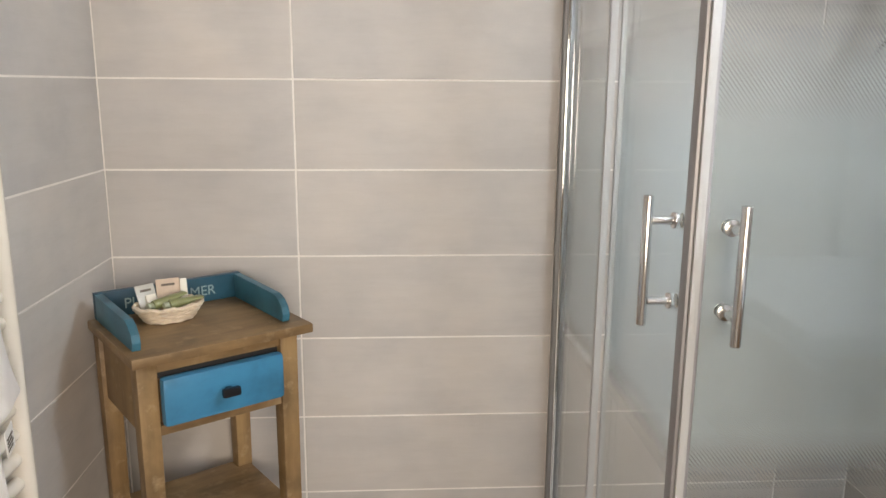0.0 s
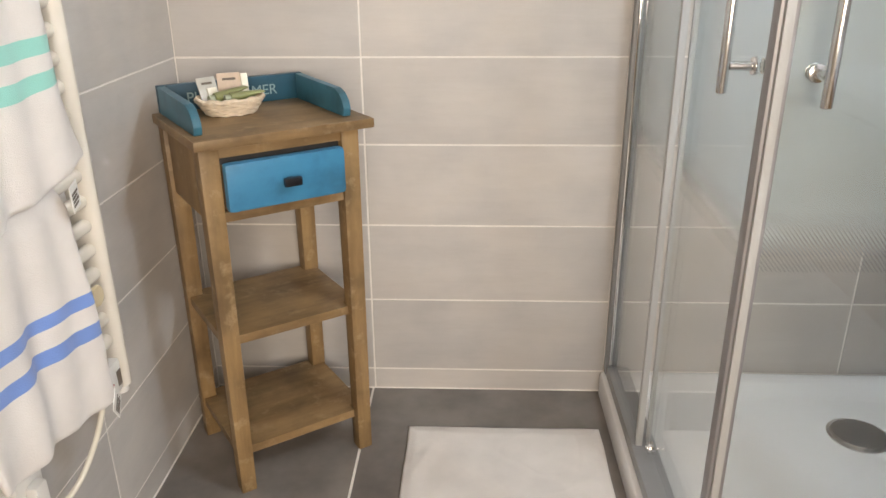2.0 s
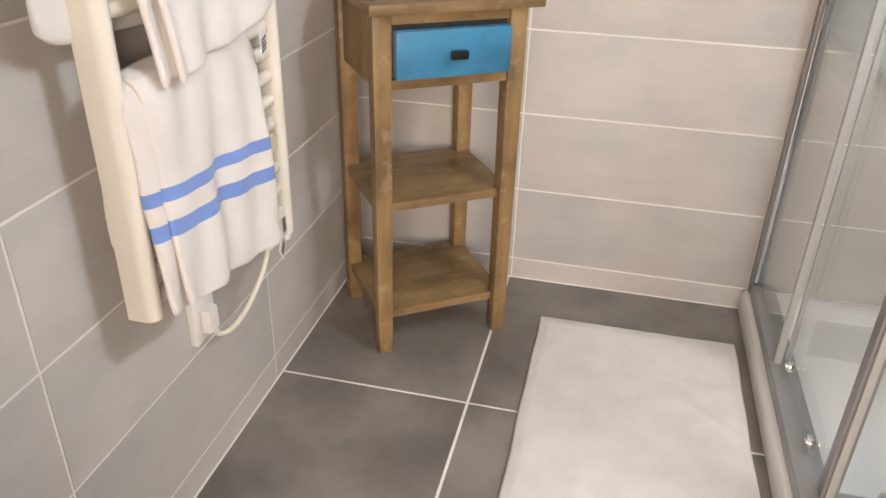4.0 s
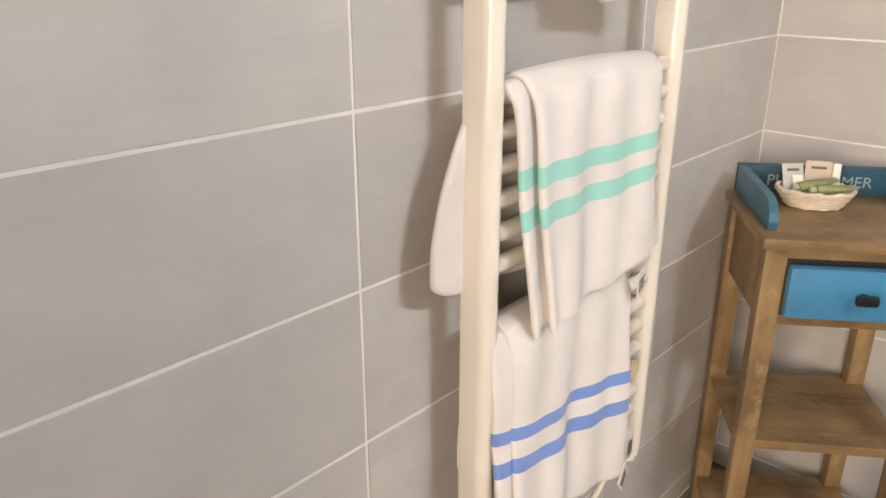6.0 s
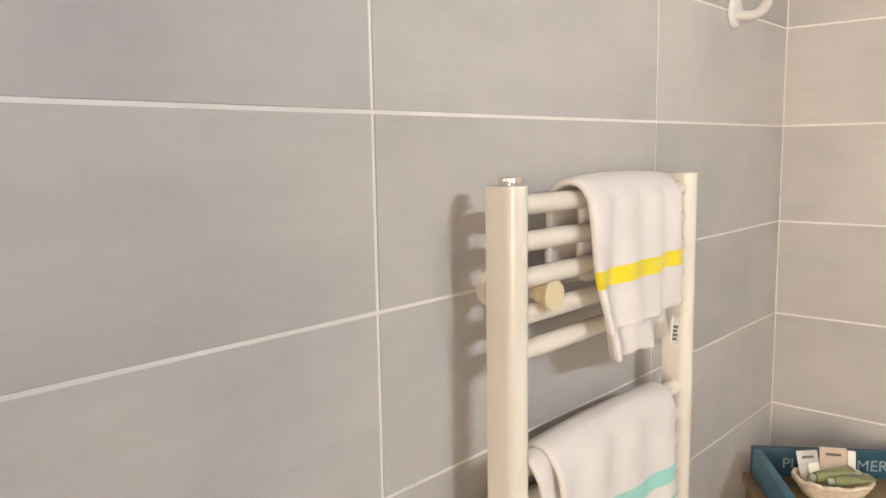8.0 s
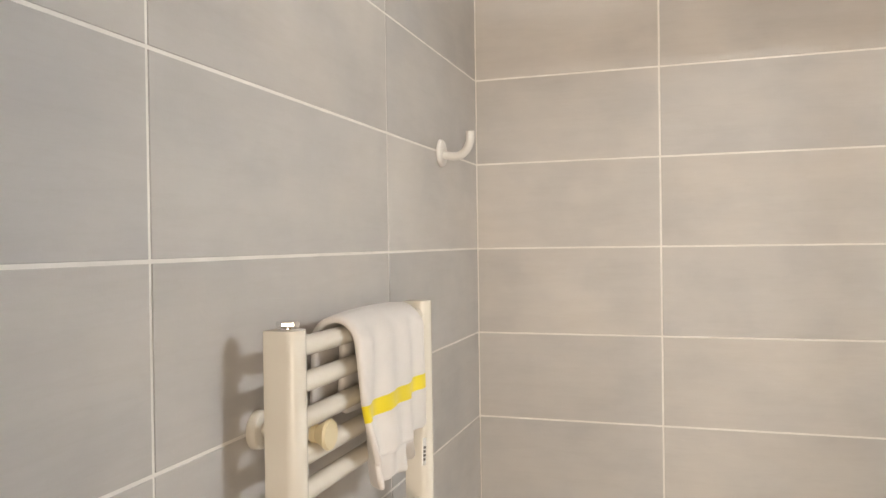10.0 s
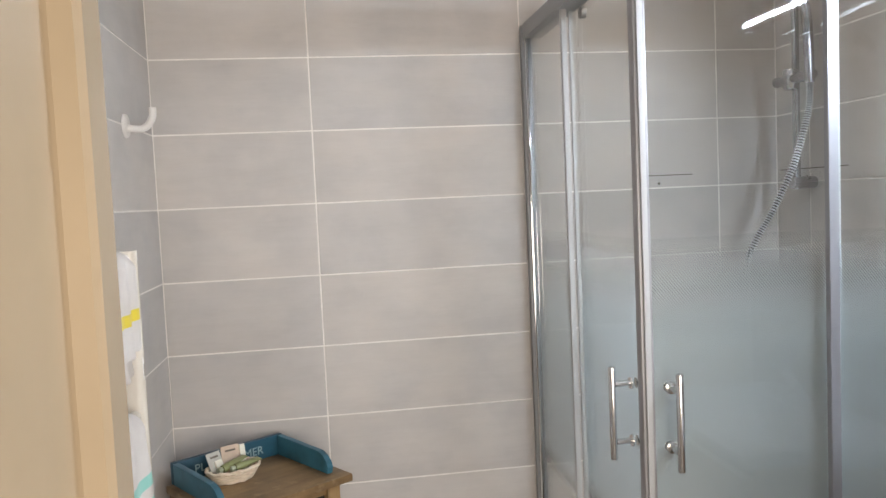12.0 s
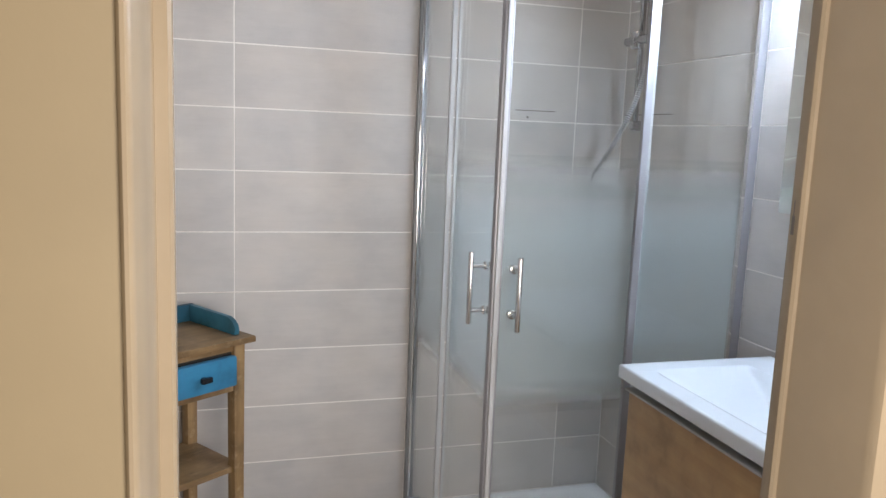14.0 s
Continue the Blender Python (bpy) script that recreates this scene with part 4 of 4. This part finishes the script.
bm = tube([(1.708, WY, VZ + 0.050), (1.684, WY, VZ + 0.050), (1.662, WY, VZ + 0.040)], 0.0125, sides=14)
bm = rod((1.663, WY, VZ + 0.041), (1.657, WY, VZ + 0.030), 0.0105, bm=bm, bevel=0.001)
part("spout", bm, CHROME, tap)
bm = rod((1.674, WY, VZ + 0.123), (1.664, WY, VZ + 0.141), 0.0225, 0.0255, sides=28, bevel=0.002)
cap = rod((0, 0, 0), (0, 0, 0.013), 0.0255, 0.022, sides=28, bevel=0.004)
bmesh.ops.transform(cap, matrix=Matrix.Translation((1.655, WY, VZ + 0.141)) @ pose(0, 0, 0, 0, -30, 0) @ Matrix.Diagonal((1.5, 1, 1, 1)), verts=cap.verts)
bm = merge(bm, cap)
part("lever", bm, DARK_CHROME, tap)

# ---- mirror and its lamp ----
MX, MY0, MY1, MZ0, MZ1 = 1.735, -1.500, -0.972, 1.252, 1.960
glass = thing("mirror_cabinet", (ROOM_W, (MY0 + MY1) / 2, MZ0), label="white mirror-fronted cabinet on tiles above the basin", category="mirror cabinet")
part("cabinet_body", box((MX + 0.0055, MY0 + 0.003, MZ0 + 0.003), (ROOM_W - 0.001, MY1 - 0.003, MZ1 - 0.002), 0.001), WHITE_PLASTIC, glass)
part("mirror_door", box((MX, MY0, MZ0), (MX + 0.005, (MY0 + MY1) / 2 - 0.0015, MZ1), 0.001), MIRROR, glass, "silvered mirror door")
part("mirror_door", box((MX, (MY0 + MY1) / 2 + 0.0015, MZ0), (MX + 0.005, MY1, MZ1), 0.001), MIRROR, glass, "silvered mirror door")
fitting = thing("mirror_lamp", (1.76, -1.135, 1.96), label="slim LED strip lamp on the mirror cabinet, switched on", category="lamp")
LX, LZ, LY0, LY1 = 1.655, 1.925, -1.345, -0.905
part("arm", prism([(LX + 0.0142, LZ - 0.005), (LX + 0.0142, LZ + 0.007), (MX - 0.012, MZ1 + 0.010), (MX + 0.050, MZ1 + 0.010), (MX + 0.050, MZ1 + 0.0005), (MX - 0.008, MZ1 + 0.0005)], -1.160, -1.110, "y"), CHROME, fitting, smooth=False)
part("housing", box((LX - 0.006, LY0, LZ), (LX + 0.014, LY1, LZ + 0.008), 0.002), CHROME, fitting)
# unseen end plates, oversized to keep the strip's light off nearby tiles
for y in (LY0 + 0.0002, LY1 - 0.0037):
    part("end_baffle", box((LX - 0.006, y, LZ - 0.026), (LX + 0.032, y + 0.0035, LZ - 0.0003), 0.001), CHROME, fitting)
# unseen lip added to hold back light on the wall side
part("lip", box((LX + 0.0042, LY0 + 0.0042, LZ - 0.0055), (LX + 0.0056, LY1 - 0.0042, LZ - 0.0003)), CHROME, fitting)
part("diffuser", box((LX - 0.0043, LY0 + 0.005, LZ - 0.0095), (LX + 0.0036, LY1 - 0.005, LZ - 0.0004), 0.002), LED, fitting, "glowing white LED diffuser")
# the hall body is added out of view; no light comes from it
for nm, (x, y), r in (("ceiling_lamp", (1.20, -0.66), 0.12), ("added_hall_lamp", (0.80, -3.30), 0.16)):
    c = thing(nm, (x, y, CEIL), label="unseen flat round ceiling lamp, presumed on", category="lamp")
    bm = rod((x, y, CEIL - 0.0005), (x, y, CEIL - 0.022), r * 1.1, sides=36, bevel=0.004)
    part("base", bm, WHITE_PLASTIC, c)

# ---- tiles ----
tile_meshes = {}


def tile(parent, material, where, size, axis):
    """One chamfered tile. axis: the way it faces; alike tiles share their mesh."""
    key = (material.name, axis, round(size[0], 4), round(size[1], 4))
    if key not in tile_meshes:
        w, h = size[0] / 2, size[1] / 2
        c, d = min(0.0006, w * 0.4, h * 0.4), 0.0012
        bm = bmesh.new()
        base = [bm.verts.new((x, y, -d)) for x, y in ((-w, -h), (w, -h), (w, h), (-w, h))]
        low = [bm.verts.new((x, y, -c)) for x, y in ((-w, -h), (w, -h), (w, h), (-w, h))]
        topv = [bm.verts.new((x, y, 0)) for x, y in ((-w + c, -h + c), (w - c, -h + c), (w - c, h - c), (-w + c, h - c))]
        for a, b in ((base, low), (low, topv)):
            for i in range(4):
                bm.faces.new((a[i], a[(i + 1) % 4], b[(i + 1) % 4], b[i]))
        bm.faces.new(topv)
        bmesh.ops.transform(bm, matrix={"-y": pose(0, 0, 0, 90), "x": pose(0, 0, 0, 90, 0, 90), "-x": pose(0, 0, 0, 90, 0, -90), "y": pose(0, 0, 0, 90, 0, 180), "z": Matrix()}[axis], verts=bm.verts)
        tile_meshes[key] = mesh_of(bm, "tile", material, False)
    ob = new("tile", tile_meshes[key])
    ob.parent = parent
    ob.location = where
    return ob


rows = [(0.0, ROW0)] + [(ROW0 + ROW * k, min(ROW0 + ROW * (k + 1), CEIL)) for k in range(13) if ROW0 + ROW * k < CEIL - 0.02]


def spans(a, b, first):
    """Cuts a..b at first + n * COL."""
    k = math.ceil((a - first) / COL + 1e-6)
    marks = [a]
    while first + k * COL < b - 0.004:
        if first + k * COL > a + 0.004:
            marks.append(first + k * COL)
        k += 1
    return list(zip(marks, marks[1:] + [b]))


def clad(parent, axis, at, a, b, first, keep=lambda lo, hi, z0, z1: [(lo, hi, z0, z1)]):
    rng = random.Random(int(abs(at) * 1000) + len(axis))
    for z0, z1 in rows:
        for lo, hi in spans(a, b, first):
            for l2, h2, y2, t2 in keep(lo, hi, z0, z1):
                w, h = h2 - l2 - JOINT, t2 - y2 - JOINT
                if w < 0.004 or h < 0.004:
                    continue
                mid, up = (l2 + h2) / 2, (y2 + t2) / 2
                proud = rng.uniform(-0.0004, 0.0003)
                where = (mid, at + proud, up) if axis in ("-y", "y") else (at + proud, mid, up)
                tile(parent, WALL_TILE, where, (w, h), axis)


clad(north, "-y", 0.0, 0.0, ROOM_W, 0.4265)
clad(west, "x", 0.0, DOOR_IN, 0.0, -0.576)
clad(east, "-x", ROOM_W, DOOR_IN, 0.0, -0.763)


def round_door(lo, hi, z0, z1):
    l, r, h = DOOR_L - 0.047, DOOR_R + 0.047, DOOR_H + 0.047
    if z0 >= h:
        return [(lo, hi, z0, z1)]
    out = []
    if lo < l:
        out.append((lo, min(hi, l), z0, z1))
    if hi > r:
        out.append((max(lo, r), hi, z0, z1))
    if z1 > h and hi > l and lo < r:
        out.append((max(lo, l), min(hi, r), h, z1))
    return out


clad(south, "y", DOOR_IN, 0.0, ROOM_W, 0.4265, round_door)
xs, ys = [0.0, 0.4205, 1.0225, ROOM_W], [DOOR_OUT + 0.03, -1.752, -1.150, -0.548, 0.0]
for x0, x1 in zip(xs, xs[1:]):
    for y0, y1 in zip(ys, ys[1:]):
        if y1 - y0 > 0.02:
            tile(floor, FLOOR_TILE, ((x0 + x1) / 2, (y0 + y1) / 2, 0.0), (x1 - x0 - 0.006, y1 - y0 - 0.006), "z")
